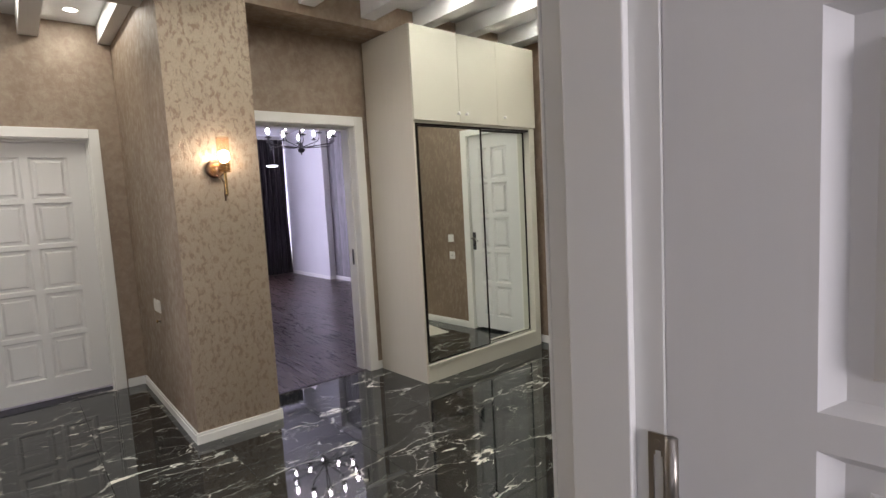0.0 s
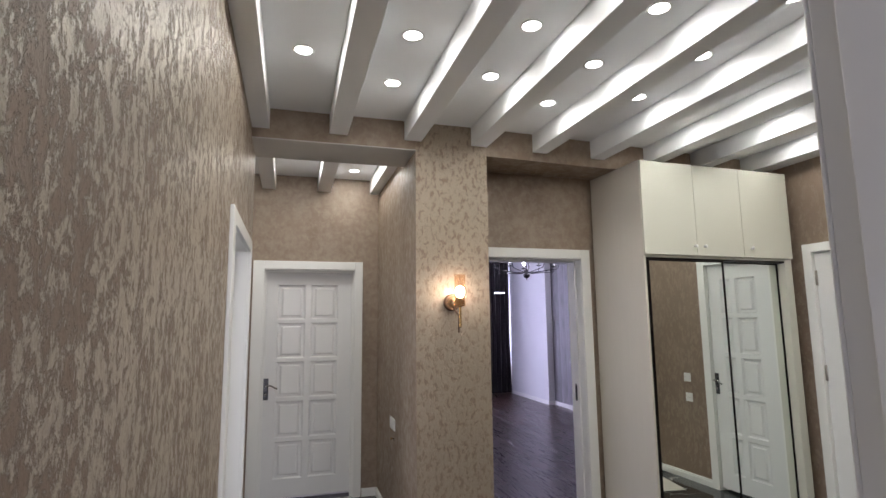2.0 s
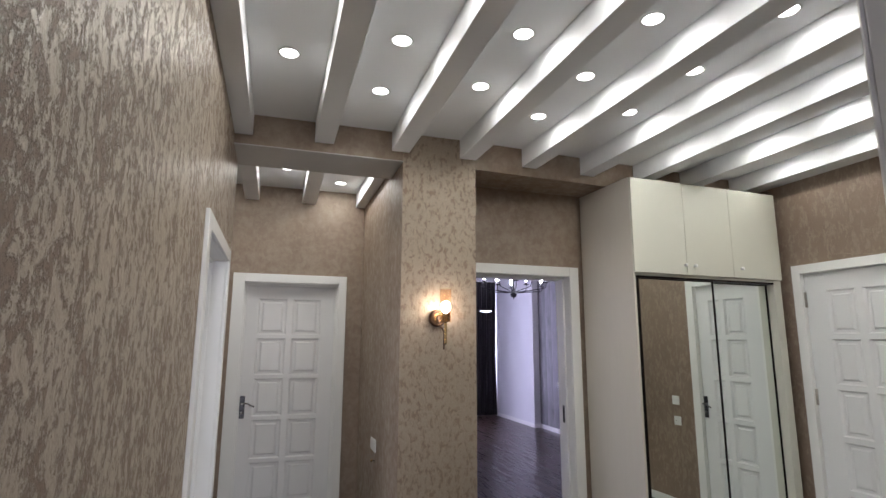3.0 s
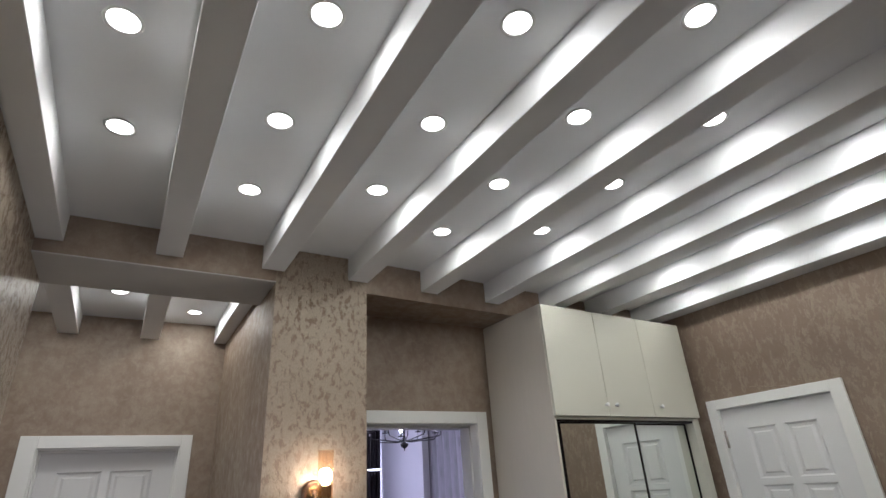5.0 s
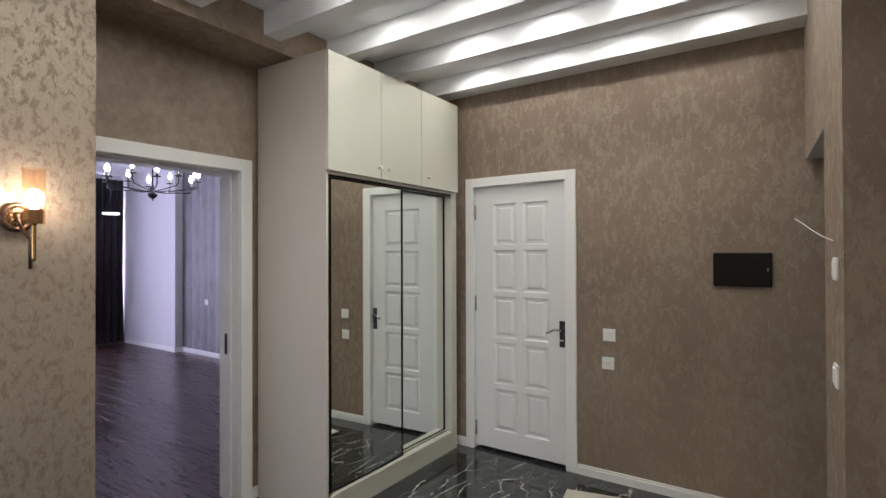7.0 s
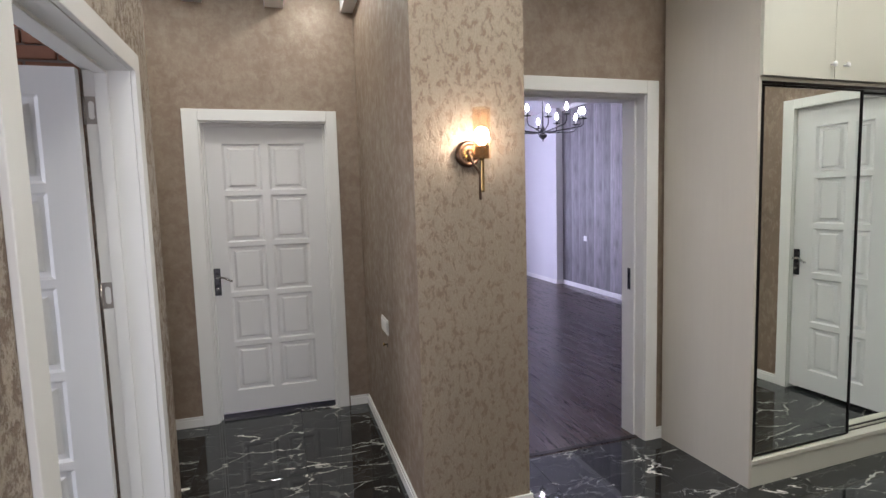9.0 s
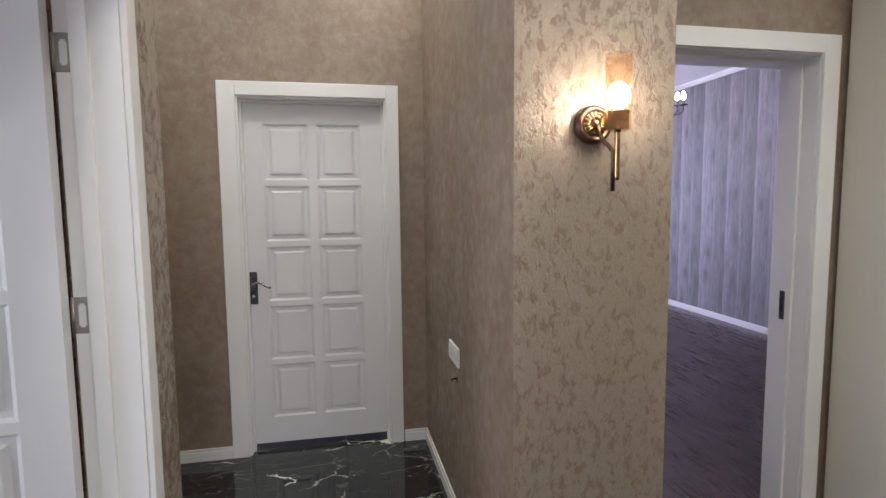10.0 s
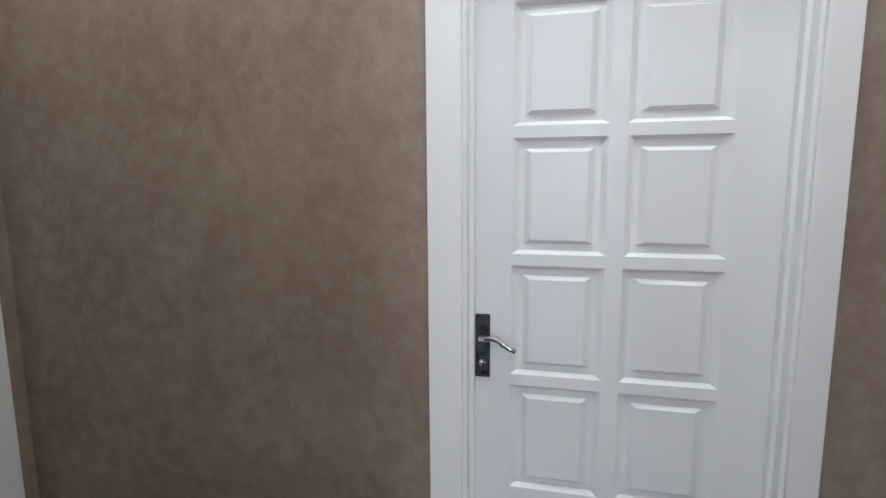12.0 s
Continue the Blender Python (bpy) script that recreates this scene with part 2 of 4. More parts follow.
CEILING = paint("white_ceiling_paint", (0.84, 0.85, 0.86), 0.55, marks=0.03)
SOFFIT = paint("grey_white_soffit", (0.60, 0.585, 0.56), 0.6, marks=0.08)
WHITE = paint("white_door_lacquer", (0.75, 0.75, 0.74), 0.52, 0.08, (90, 90, 3), coat=0.06, marks=0.02)
TRIM = paint("white_trim", (0.80, 0.80, 0.77), 0.35, marks=0.03)
ROOM_WALL = paint("pale_wall_paint", (0.66, 0.66, 0.67), 0.7, marks=0.03)
MARBLE = marble()
GROUT = paint("dark_grout", (0.02, 0.02, 0.02), 0.6)
PLANK = wood_planks()
PAPER = wood_paper()
CREAM = paint("cream_board", (0.60, 0.595, 0.51), 0.38, marks=0.03)
SIDE = paint("beige_linen_board", (0.61, 0.57, 0.495), 0.5, 0.25, (50, 50, 3), marks=0.03)
MIRROR, _nt, _b = material("mirror")
_b.inputs["Base Color"].default_value = (0.86, 0.9, 0.87, 1)
_b.inputs["Metallic"].default_value, _b.inputs["Roughness"].default_value = 1.0, 0.01
BLACK = metal("black_aluminium", (0.025, 0.022, 0.022), 0.35)
STEEL = metal("brushed_steel", (0.42, 0.39, 0.35), 0.3)
DARK_STEEL = metal("dark_nickel", (0.10, 0.10, 0.105), 0.28, 0.4)
CHROME = metal("chrome", (0.62, 0.62, 0.62), 0.12)
BRASS = metal("aged_brass", (0.62, 0.42, 0.18), 0.22, 0.3)
BRONZE = metal("copper_bronze", (0.17, 0.105, 0.072), 0.30, 0.4)
PLASTIC = paint("white_plastic", (0.82, 0.82, 0.80), 0.3, marks=0.01)
SCREEN = paint("black_glass", (0.004, 0.004, 0.005), 0.12)
DARK_PAINT = paint("black_iron_paint", (0.012, 0.011, 0.013), 0.4)
CLAY = brick_clay()
MORTAR = paint("cement_mortar", (0.42, 0.36, 0.31), 0.95, marks=0.3)
CURTAIN = fabric("dark_curtain", (0.022, 0.017, 0.022))
RUG = fabric("beige_carpet", (0.56, 0.53, 0.45))
LEATHER = paint("black_leather", (0.010, 0.008, 0.008), 0.35, coat=0.3, marks=0.3)
DOWNLIGHT = glow("downlight_glow", (1.0, 0.99, 0.97), HALL_LIGHT)
BULB = glow("warm_bulb_glow", (1.0, 0.90, 0.82), LAMP_WARM)
CANDLE = glow("candle_bulb_glow", (0.92, 0.85, 1.0), 120.0)
LED = glow("led_glow", (0.75, 0.78, 1.0), 5.0)
AMBER, _nt, _b = material("amber_glass")
_thin = _nt.nodes.new("ShaderNodeBsdfTransparent")
_thin.inputs["Color"].default_value = (0.95, 0.87, 0.79, 1)
_b.inputs["Base Color"].default_value, _b.inputs["Roughness"].default_value = (0.8, 0.62, 0.45, 1), 0.08
_mix = _nt.nodes.new("ShaderNodeMixShader")
_mix.inputs[0].default_value = 0.035
link(_nt, _thin.outputs[0], _mix.inputs[1])
link(_nt, _b.outputs[0], _mix.inputs[2])
link(_nt, _mix.outputs[0], _nt.nodes["Material Output"].inputs["Surface"])
CLEAR = glass("window_glass")


# ---- builders ----
def box(bm, x0, x1, y0, y1, z0, z1, bevel=0.0):
    vs = [bm.verts.new((x, y, z)) for z in (z0, z1) for y in (y0, y1) for x in (x0, x1)]
    faces = [bm.faces.new([vs[i] for i in f]) for f in ((0, 2, 3, 1), (4, 5, 7, 6), (0, 1, 5, 4), (2, 6, 7, 3), (0, 4, 6, 2), (1, 3, 7, 5))]
    if bevel:
        edges = list({e for f in faces for e in f.edges})
        bmesh.ops.bevel(bm, geom=edges, offset=bevel, segments=2, affect="EDGES", profile=0.5)
    return faces


def turned(bm, profile, segments=24, center=(0, 0, 0), axis="z"):
    """A body turned round an axis from (radius, height) pairs."""
    rings = []
    for r, h in profile:
        ring = []
        for k in range(segments):
            a = 2 * np.pi * k / segments
            u, w = r * np.cos(a), r * np.sin(a)
            p = {"z": (u, w, h), "y": (u, h, w), "x": (h, u, w)}[axis]
            ring.append(bm.verts.new(tuple(c + d for c, d in zip(center, p))))
        rings.append(ring)
    for a, b in zip(rings, rings[1:]):
        for k in range(segments):
            bm.faces.new((a[k], a[(k + 1) % segments], b[(k + 1) % segments], b[k]))
    bm.faces.new(rings[0])
    bm.faces.new(rings[-1])
    bmesh.ops.recalc_face_normals(bm, faces=bm.faces)


def tube(bm, points, radius, segments=8):
    """A round bar along points."""
    pts = [Vector(p) for p in points]
    rings = []
    for i, p in enumerate(pts):
        d = (pts[min(i + 1, len(pts) - 1)] - pts[max(i - 1, 0)]).normalized()
        side = d.cross(Vector((0, 0, 1)))
        if side.length < 0.05:
            side = d.cross(Vector((1, 0, 0)))
        side.normalize()
        up = side.cross(d)
        rings.append([bm.verts.new(p + (side * np.cos(a) + up * np.sin(a)) * radius) for a in (2 * np.pi * k / segments for k in range(segments))])
    for a, b in zip(rings, rings[1:]):
        for k in range(segments):
            bm.faces.new((a[k], a[(k + 1) % segments], b[(k + 1) % segments], b[k]))
    bm.faces.new(rings[0])
    bm.faces.new(rings[-1])
    bmesh.ops.recalc_face_normals(bm, faces=bm.faces)


def part(name, bm, mat, parent=None, label="", smooth=False, m=None):
    me = bpy.data.meshes.new(name)
    bm.normal_update()
    bm.to_mesh(me)
    bm.free()
    me.materials.append(mat)
    if smooth:
        for p in me.polygons:
            p.use_smooth = True
    ob = new(name, me)
    if parent:
        ob.parent = parent
    if m is not None:
        ob.matrix_local = m
    return tagged(ob, label)


def boxes(name, mat, spans, parent=None, label="", bevel=0.0, m=None, smooth=False):
    bm = bmesh.new()
    for s in spans:
        box(bm, *s, bevel)
    return part(name, bm, mat, parent, label, smooth, m)


def structure(name, mat, spans, label, category, bevel=0.0, m=None):
    return tagged(boxes(name, mat, spans, None, "", bevel, m), label, category, "", "structure")


def root(name, m, label, category, group="", kind=""):
    ob = new(name)
    ob.matrix_world = m
    ob.empty_display_size = 0.1
    return tagged(ob, label, category, group, kind)


# ---- structure: hall ----
TOP, BEAM_Z, DROP = 2.90, 2.765, 2.70
LEFT, RIGHT = -0.17, 3.95
NEAR = pose(0.565, 0.452, 0, 0, 0, 5.0)

structure("wall_west", PLASTER_FLAKED, [(-0.34, LEFT, 0.30, 2.575, 0, 3.0), (-0.34, LEFT, 3.575, 3.852, 0, 3.0), (-0.34, LEFT, 2.575, 3.575, 2.01, 3.0)],
          "brown pearl plaster wall beside the hall with a doorway", "wall")
pillar = structure("wall_pillar", PLASTER_PILLAR, [(0.885, 1.40, 3.46, 3.852, 0, 3.0), (0.885, 1.085, 3.852, 5.25, 0, 3.0)], "brown pearl plaster pillar and passage wall carrying the wall lamp", "wall")
pillar.data.materials.append(PLASTER_CALM)
for face in pillar.data.polygons:
    if face.normal.x < -0.5:
        face.material_index = 1
structure("wall_north", PLASTER_CALM, [(1.085, 1.50, 3.852, 3.94, 0, 3.0), (2.36, RIGHT, 3.852, 3.94, 0, 3.0), (1.50, 2.36, 3.852, 3.94, 2.035, 3.0)], "brown pearl plaster wall round the living room doorway", "wall")
structure("wall_bulkhead_north", PLASTER_CALM, [(LEFT, 0.885, 3.46, 3.87, DROP + 0.006, TOP)], "brown plastered bulkhead under the beam ends", "wall")
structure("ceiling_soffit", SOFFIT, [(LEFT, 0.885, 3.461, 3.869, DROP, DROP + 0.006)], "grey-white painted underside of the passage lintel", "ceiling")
structure("wall_east", PLASTER, [(RIGHT, 4.10, -1.1, 2.40, 0, 3.0), (RIGHT, 4.10, 3.172, 3.94, 0, 3.0), (RIGHT, 4.10, 2.40, 3.172, 2.052, 3.0)], "brown pearl plaster wall with the panelled door", "wall")
# unseen, added to keep sky light out of the gap under door_3
structure("wall_sky_block", ROOM_WALL, [(4.10, 4.20, 2.30, 3.30, 0, 2.2)], "unseen wall added behind the panelled door to block sky light", "wall")
structure("wall_passage_north", PLASTER_CALM, [(-1.70, -0.15, 5.05, 5.25, 0, 3.0), (0.675, 0.885, 5.05, 5.25, 0, 3.0), (-0.15, 0.675, 5.05, 5.25, 2.03, 3.0)], "brown pearl plaster end wall round the closed door", "wall")
structure("wall_passage_west", PLASTER_CALM, [(-1.85, -1.70, 3.70, 4.11, 0, 3.0), (-1.85, -1.70, 4.90, 5.25, 0, 3.0), (-1.85, -1.70, 4.11, 4.90, 2.03, 3.0)], "brown pearl plaster wall at the passage's far end", "wall")
structure("wall_passage_south", PLASTER_CALM, [(-1.70, -0.34, 3.79, 3.852, 0, 3.0)], "brown pearl plaster wall of the side passage", "wall")
structure("wall_pier", PLASTER, [(2.076, 2.577, -0.45, 0.265, 0, TOP)], "brown pearl plaster pier with two light switches", "wall", m=NEAR)
structure("wall_bulkhead_south", PLASTER_CALM, [(-0.70, 2.076, 0.0, 0.265, DROP, TOP), (2.577, 3.425, 0.065, 0.265, 2.041, TOP)], "brown plastered bulkhead above the recess and opening", "wall", m=NEAR)
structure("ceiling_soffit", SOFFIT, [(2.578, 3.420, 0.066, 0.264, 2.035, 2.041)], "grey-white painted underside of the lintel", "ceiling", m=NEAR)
structure("wall_south", PLASTER_CALM, [(0.045, 0.86, -0.125, 0.0, 0, 3.0), (1.646, 2.076, -0.125, 0.0, 0, 3.0), (0.86, 1.646, -0.125, 0.0, 2.04, 3.0), (-0.72, 0.045, -0.125, 0.0, 2.052, 3.0), (-2.1, -0.72, -0.125, 0.0, 0, 3.0)],
          "brown pearl plaster wall with two doorways", "wall", m=NEAR)
structure("wall_side_room", ROOM_WALL, [(3.04, RIGHT, -1.1, -1.0, 0, 3.0), (3.0, 3.10, -1.0, 0.45, 0, 3.0)], "pale wall closing the side opening", "wall")
structure("ceiling", CEILING, [(-1.9, 4.1, 0.34, 5.3, TOP, 3.02), (2.85, 4.1, -1.1, 0.34, TOP, 3.02)], "white painted hall ceiling", "ceiling")
structure("floor", GROUT, [(-3.4, 5.5, -3.2, 3.90, -0.12, -0.014), (-1.85, 1.085, 3.90, 5.3, -0.12, -0.014), (1.085, 5.5, 3.90, 11.9, -0.12, -0.014)], "dark floor bed under the tiles", "floor")

bm = bmesh.new()
plan = [(1.40, 3.46), (RIGHT, 3.61), (RIGHT, 3.852), (1.40, 3.852)]
low = [bm.verts.new((x, y, DROP)) for x, y in plan]
high = [bm.verts.new((x, y, TOP)) for x, y in plan]
bm.faces.new(low[::-1])
bm.faces.new(high)
for k in range(4):
    bm.faces.new((low[k], low[(k + 1) % 4], high[(k + 1) % 4], high[k]))
tagged(part("wall_bulkhead_north", bm, PLASTER_CALM), "brown plastered bulkhead running askew over the doorway and wardrobe", "wall", "", "structure")


def beam(x0, x1, south, north, skew=0.0):
    """A beam along y; skew: how far its south end lies to the east."""
    bm = bmesh.new()
    vs = [bm.verts.new((x + (skew if y == south else 0), y, z)) for z in (BEAM_Z, TOP) for y in (south, north) for x in (x0, x1)]
    faces = [bm.faces.new([vs[i] for i in f]) for f in ((0, 2, 3, 1), (4, 5, 7, 6), (0, 1, 5, 4), (2, 6, 7, 3), (0, 4, 6, 2), (1, 3, 7, 5))]
    bmesh.ops.bevel(bm, geom=list({e for f in faces for e in f.edges}), offset=0.003, segments=2, affect="EDGES", profile=0.5)
    tagged(part("ceiling_beam", bm, CEILING), "white painted ceiling beam running along the hall", "beam", "", "structure")


BEAM_STEP, BEAM_X = 0.4925, -0.185
for x, skew in ((-0.185, 0.0), (0.306, 0.0), (0.806, 0.0), (1.285, 0.02), (1.770, 0.05), (2.270, 0.035), (2.768, 0.013), (3.245, 0.0), (3.79, -0.02)):
    x0, x1 = max(x, LEFT), min(x + (0.12 if x < 3.7 else 0.3), RIGHT)
    beam(x0, x1 if x < 3.7 else RIGHT + 0.02, 0.60 + 0.0875 * x0, 3.461 + 0.0588 * max(x1 - 1.4, 0), skew)
for i in range(-3, 3):
    x = BEAM_X + BEAM_STEP * i
    structure("ceiling_beam", CEILING, [(x, min(x + 0.12, 0.885), 3.87, 5.05, BEAM_Z, TOP)], "white painted beam over the passage", "beam", 0.003)


def skirting(name, x0, x1, y0, y1, out, m=None):
    """A baseboard along a wall; out: the way it faces."""
    bm = bmesh.new()
    box(bm, x0, x1, y0, y1, 0.0, 0.052)
    d = 0.005
    sx0, sx1, sy0, sy1 = x0, x1, y0, y1
    if out == "+x": sx1 -= d
    if out == "-x": sx0 += d
    if out == "+y": sy1 -= d
    if out == "-y": sy0 += d
    box(bm, sx0, sx1, sy0, sy1, 0.052, 0.068)
    ob = part(name, bm, TRIM, m=m)
    return tagged(ob, "white moulded baseboard along the plaster wall", "baseboard", "", "structure")


B = 0.014
skirting("baseboard", 0.885 - B, 1.40 + B, 3.46 - B, 3.46, "-y")
skirting("baseboard", 0.885 - B, 0.885, 3.46, 5.05, "-x")
skirting("baseboard", 1.40, 1.40 + B, 3.46, 3.852, "+x")
skirting("baseboard", 0.747, 0.885 - B, 5.05 - B, 5.05, "-y")
skirting("baseboard", -1.70, -0.224, 5.05 - B, 5.05, "-y")
skirting("baseboard", LEFT, LEFT + B, 3.627, 3.852, "+x")
skirting("baseboard", LEFT, LEFT + B, 0.40, 2.498, "+x")
skirting("baseboard", 2.421, 2.474, 3.852 - B, 3.852, "-y")
skirting("baseboard", RIGHT - B, RIGHT, 3.236, 3.83, "-x")
skirting("baseboard", RIGHT - B, RIGHT, -1.0, 2.333, "-x")
skirting("baseboard", 2.076 - B, 2.577, 0.265, 0.265 + B, "+y", NEAR)
skirting("baseboard", 2.076 - B, 2.076, 0.0, 0.265, "-x", NEAR)
skirting("baseboard", 1.72, 2.076 - B, 0.0, B, "+y", NEAR)
skirting("baseboard", 0.10, 0.786, 0.0, B, "+y", NEAR)


# ---- doors ----
def grooved_face(bm, x0, x1, z0, z1, y, sign, panels):
    """A door face at y with moulded panels, each (x0, x1, z0, z1). sign: the way the face looks along y."""
    xs = sorted({x0, x1, *(p[0] for p in panels), *(p[1] for p in panels)})
    zs = sorted({z0, z1, *(p[2] for p in panels), *(p[3] for p in panels)})
    verts = {}

    def v(x, yy, z):
        key = (round(x, 5), round(yy, 5), round(z, 5))
        if key not in verts:
            verts[key] = bm.verts.new((x, yy, z))
        return verts[key]

    def quad(*c):
        c = [v(*p) for p in c]
        bm.faces.new(c if sign < 0 else c[::-1])

    for a, b in zip(xs, xs[1:]):
        for c, d in zip(zs, zs[1:]):
            if any(abs(p[0] - a) < 1e-6 and abs(p[1] - b) < 1e-6 and abs(p[2] - c) < 1e-6 and abs(p[3] - d) < 1e-6 for p in panels):
                steps = [(0.0, 0.0, 0.0), (0.017, 0.010, 0.013), (0.033, 0.029, 0.013), (0.050, 0.039, 0.001)]
                for (i0, j0, d0), (i1, j1, d1) in zip(steps, steps[1:]):
                    o = [(a + i0, c + j0), (b - i0, c + j0), (b - i0, d - j0), (a + i0, d - j0)]
                    n = [(a + i1, c + j1), (b - i1, c + j1), (b - i1, d - j1), (a + i1, d - j1)]
                    for k in range(4):
                        p, q, r, s = o[k], o[(k + 1) % 4], n[(k + 1) % 4], n[k]
                        quad((p[0], y - sign * d0, p[1]), (q[0], y - sign * d0, q[1]), (r[0], y - sign * d1, r[1]), (s[0], y - sign * d1, s[1]))
                i, j, dd = steps[-1]
                quad((a + i, y - sign * dd, c + j), (b - i, y - sign * dd, c + j), (b - i, y - sign * dd, d - j), (a + i, y - sign * dd, d - j))
            else:
                quad((a, y, c), (b, y, c), (b, y, d), (a, y, d))


def door_leaf(parent, width, z0, z1, cols, rows, height, m=None, thick=0.04):
    """A leaf from x 0 to width, its front looking to -y at y 0; cols: the x spans, rows: the lower ends of the panels."""
    bm = bmesh.new()
    panels = [(a, b, r, r + height) for a, b in cols for r in rows]
    grooved_face(bm, 0, width, z0, z1, 0.0, -1, panels)
    grooved_face(bm, 0, width, z0, z1, thick, 1, panels)
    for a in ((0, 0, z0, 0, thick, z1), (width, 0, z0, width, thick, z1)):
        vs = [bm.verts.new(p) for p in ((a[0], a[1], a[2]), (a[0], a[4], a[2]), (a[0], a[4], a[5]), (a[0], a[1], a[5]))]
        bm.faces.new(vs if a[0] == 0 else vs[::-1])
    for z in (z0, z1):
        vs = [bm.verts.new(p) for p in ((0, 0, z), (width, 0, z), (width, thick, z), (0, thick, z))]
        bm.faces.new(vs if z == z1 else vs[::-1])
    bmesh.ops.remove_doubles(bm, verts=bm.verts, dist=0.0003)
    bmesh.ops.recalc_face_normals(bm, faces=bm.faces)
    return part("leaf", bm, WHITE, parent, "white panelled door leaf with ten raised fields", m=m)


def lever_handle(leaf, x, z, to, y=0.0, side=-1):
    """A dark plate with a curved chrome lever; to: the way the lever points along x; side: the face it is on."""
    s = side
    plate = boxes("handle_plate", DARK_STEEL, [(x - 0.021, x + 0.021, min(y, y + s * 0.008), max(y, y + s * 0.008), z - 0.093, z + 0.093)], leaf, "dark nickel lock plate", 0.003)
    bm = bmesh.new()
    pts = [(x, y + s * 0.006, z + 0.03), (x, y + s * 0.045, z + 0.03)]
    pts += [(x + to * k * 0.0165, y + s * (0.047 + 0.002 * k), z + 0.031 + 0.004 * np.sin(k * 0.9) - (0.0006 * k * k if k > 3 else 0)) for k in range(1, 7)]
    tube(bm, pts, 0.0075)
    part("lever", bm, CHROME, plate, "curved chrome lever", True)
    bm = bmesh.new()
    turned(bm, [(0.010, 0.0), (0.010, 0.012), (0.007, 0.014)], 16, (x, y + s * (0.008 if s > 0 else 0.022), z - 0.045), "y")
    part("lock_cylinder", bm, CHROME, plate, "round chrome lock cylinder", True)
    return plate


def casing(parent, x0, x1, top, inner0, inner1, inner_top, y=0.0, thick=0.018):
    """A flat door surround in front of the plane y, which looks to -y."""
    return boxes("casing", TRIM, [(x0, inner0, y - thick, y, 0, top), (inner1, x1, y - thick, y, 0, top), (inner0, inner1, y - thick, y, inner_top, top)],
                 parent, "white flat door surround", 0.003)


def lining(parent, x0, x1, top, y0, y1, stop, t=0.018):
    """The boards in the wall's opening, with a stop that the leaf shuts on."""
    spans = [(x0 - t, x0, y0, y1, 0, top + t), (x1, x1 + t, y0, y1, 0, top + t), (x0, x1, y0, y1, top, top + t)]
    s0, s1 = stop
    spans += [(x0, x0 + 0.013, s0, s1, 0, top - 0.013), (x1 - 0.013, x1, s0, s1, 0, top - 0.013), (x0, x1, s0, s1, top - 0.013, top)]
    return boxes("jamb", TRIM, spans, parent, "white door lining with a stop", 0.002)


A_COLS = ((0.108, 0.356), (0.402, 0.650))
A_ROWS = tuple(0.189 + 0.346 * k for k in range(5))

# closed door at the end of the passage
d = root("door_1", pose(-0.13, 5.05, 0), "closed white panelled door with a dark lever handle at the passage end", "door", kind="structure")
casing(d, -0.106, 0.868, 2.10, -0.012, 0.797, 2.025)
lining(d, -0.002, 0.787, 2.012, 0.0, 0.19, (0.04, 0.07))
leaf = door_leaf(d, 0.781, 0.035, 2.005, A_COLS, A_ROWS, 0.314, pose(0.002, 0.072, 0))
lever_handle(leaf, 0.030, 0.96, 1)

# open door to the side room
d = root("door_2", pose(LEFT, 2.575, 0, 0, 0, 90), "open white panelled door with steel hinges, leading to the brick room", "door", kind="structure")
casing(d, -0.075, 1.052, 2.062, 0.015, 0.985, 1.990)
lining(d, 0.018, 0.982, 1.987, 0.0, 0.157, (0.075, 0.118))
leaf = door_leaf(d, 0.90, 0.012, 1.985, ((0.120, 0.405), (0.475, 0.760)), A_ROWS, 0.314, pose(0.978, 0.166, 0, 0, 0, 90))


def hinge(parent, m, w=1.0):
    plate = bmesh.new()
    for a, b, c, e in ((0.0, 0.009, -0.05, 0.05), (0.028, 0.038, -0.05, 0.05), (0.009, 0.028, 0.033, 0.05), (0.009, 0.028, -0.05, -0.033), (0.009, 0.0125, 0.028, 0.033), (0.0245, 0.028, 0.028, 0.033), (0.009, 0.0125, -0.033, -0.028), (0.0245, 0.028, -0.033, -0.028)):
        box(plate, a * w, b * w, 0, 0.002, c, e)
    for z in (-0.041, 0.041):
        turned(plate, [(0.0, 0.0026), (0.003, 0.0024), (0.0035, 0.0018)], 10, (0.019 * w, 0, z), axis="y")
    ob = part("hinge", plate, STEEL, parent, "steel butt hinge", m=m)
    knuckle = bmesh.new()
    tube(knuckle, [(-0.005, 0.004, -0.05), (-0.005, 0.004, 0.05)], 0.0065)
    part("knuckle", knuckle, STEEL, ob, smooth=True)
    return ob


for z in (0.25, 1.149, 1.841):
    hinge(d, pose(0.981, 0.155, z, 0, 0, -90))

# door beside the wardrobe
d = root("door_3", pose(RIGHT, 3.164, 0, 0, 0, -90), "closed white panelled door with hinges and a dark lever handle beside the wardrobe", "door", kind="structure")
casing(d, -0.068, 0.838, 2.106, 0.003, 0.757, 2.040)
lining(d, 0.0, 0.754, 2.038, 0.0, 0.15, (0.062, 0.09))
leaf = door_leaf(d, 0.750, 0.026, 2.035, ((0.158, 0.362), (0.412, 0.618)), tuple(0.167 + 0.3545 * k for k in range(5)), 0.316, pose(0.002, 0.018, 0))
lever_handle(leaf, 0.722, 0.947, -1)
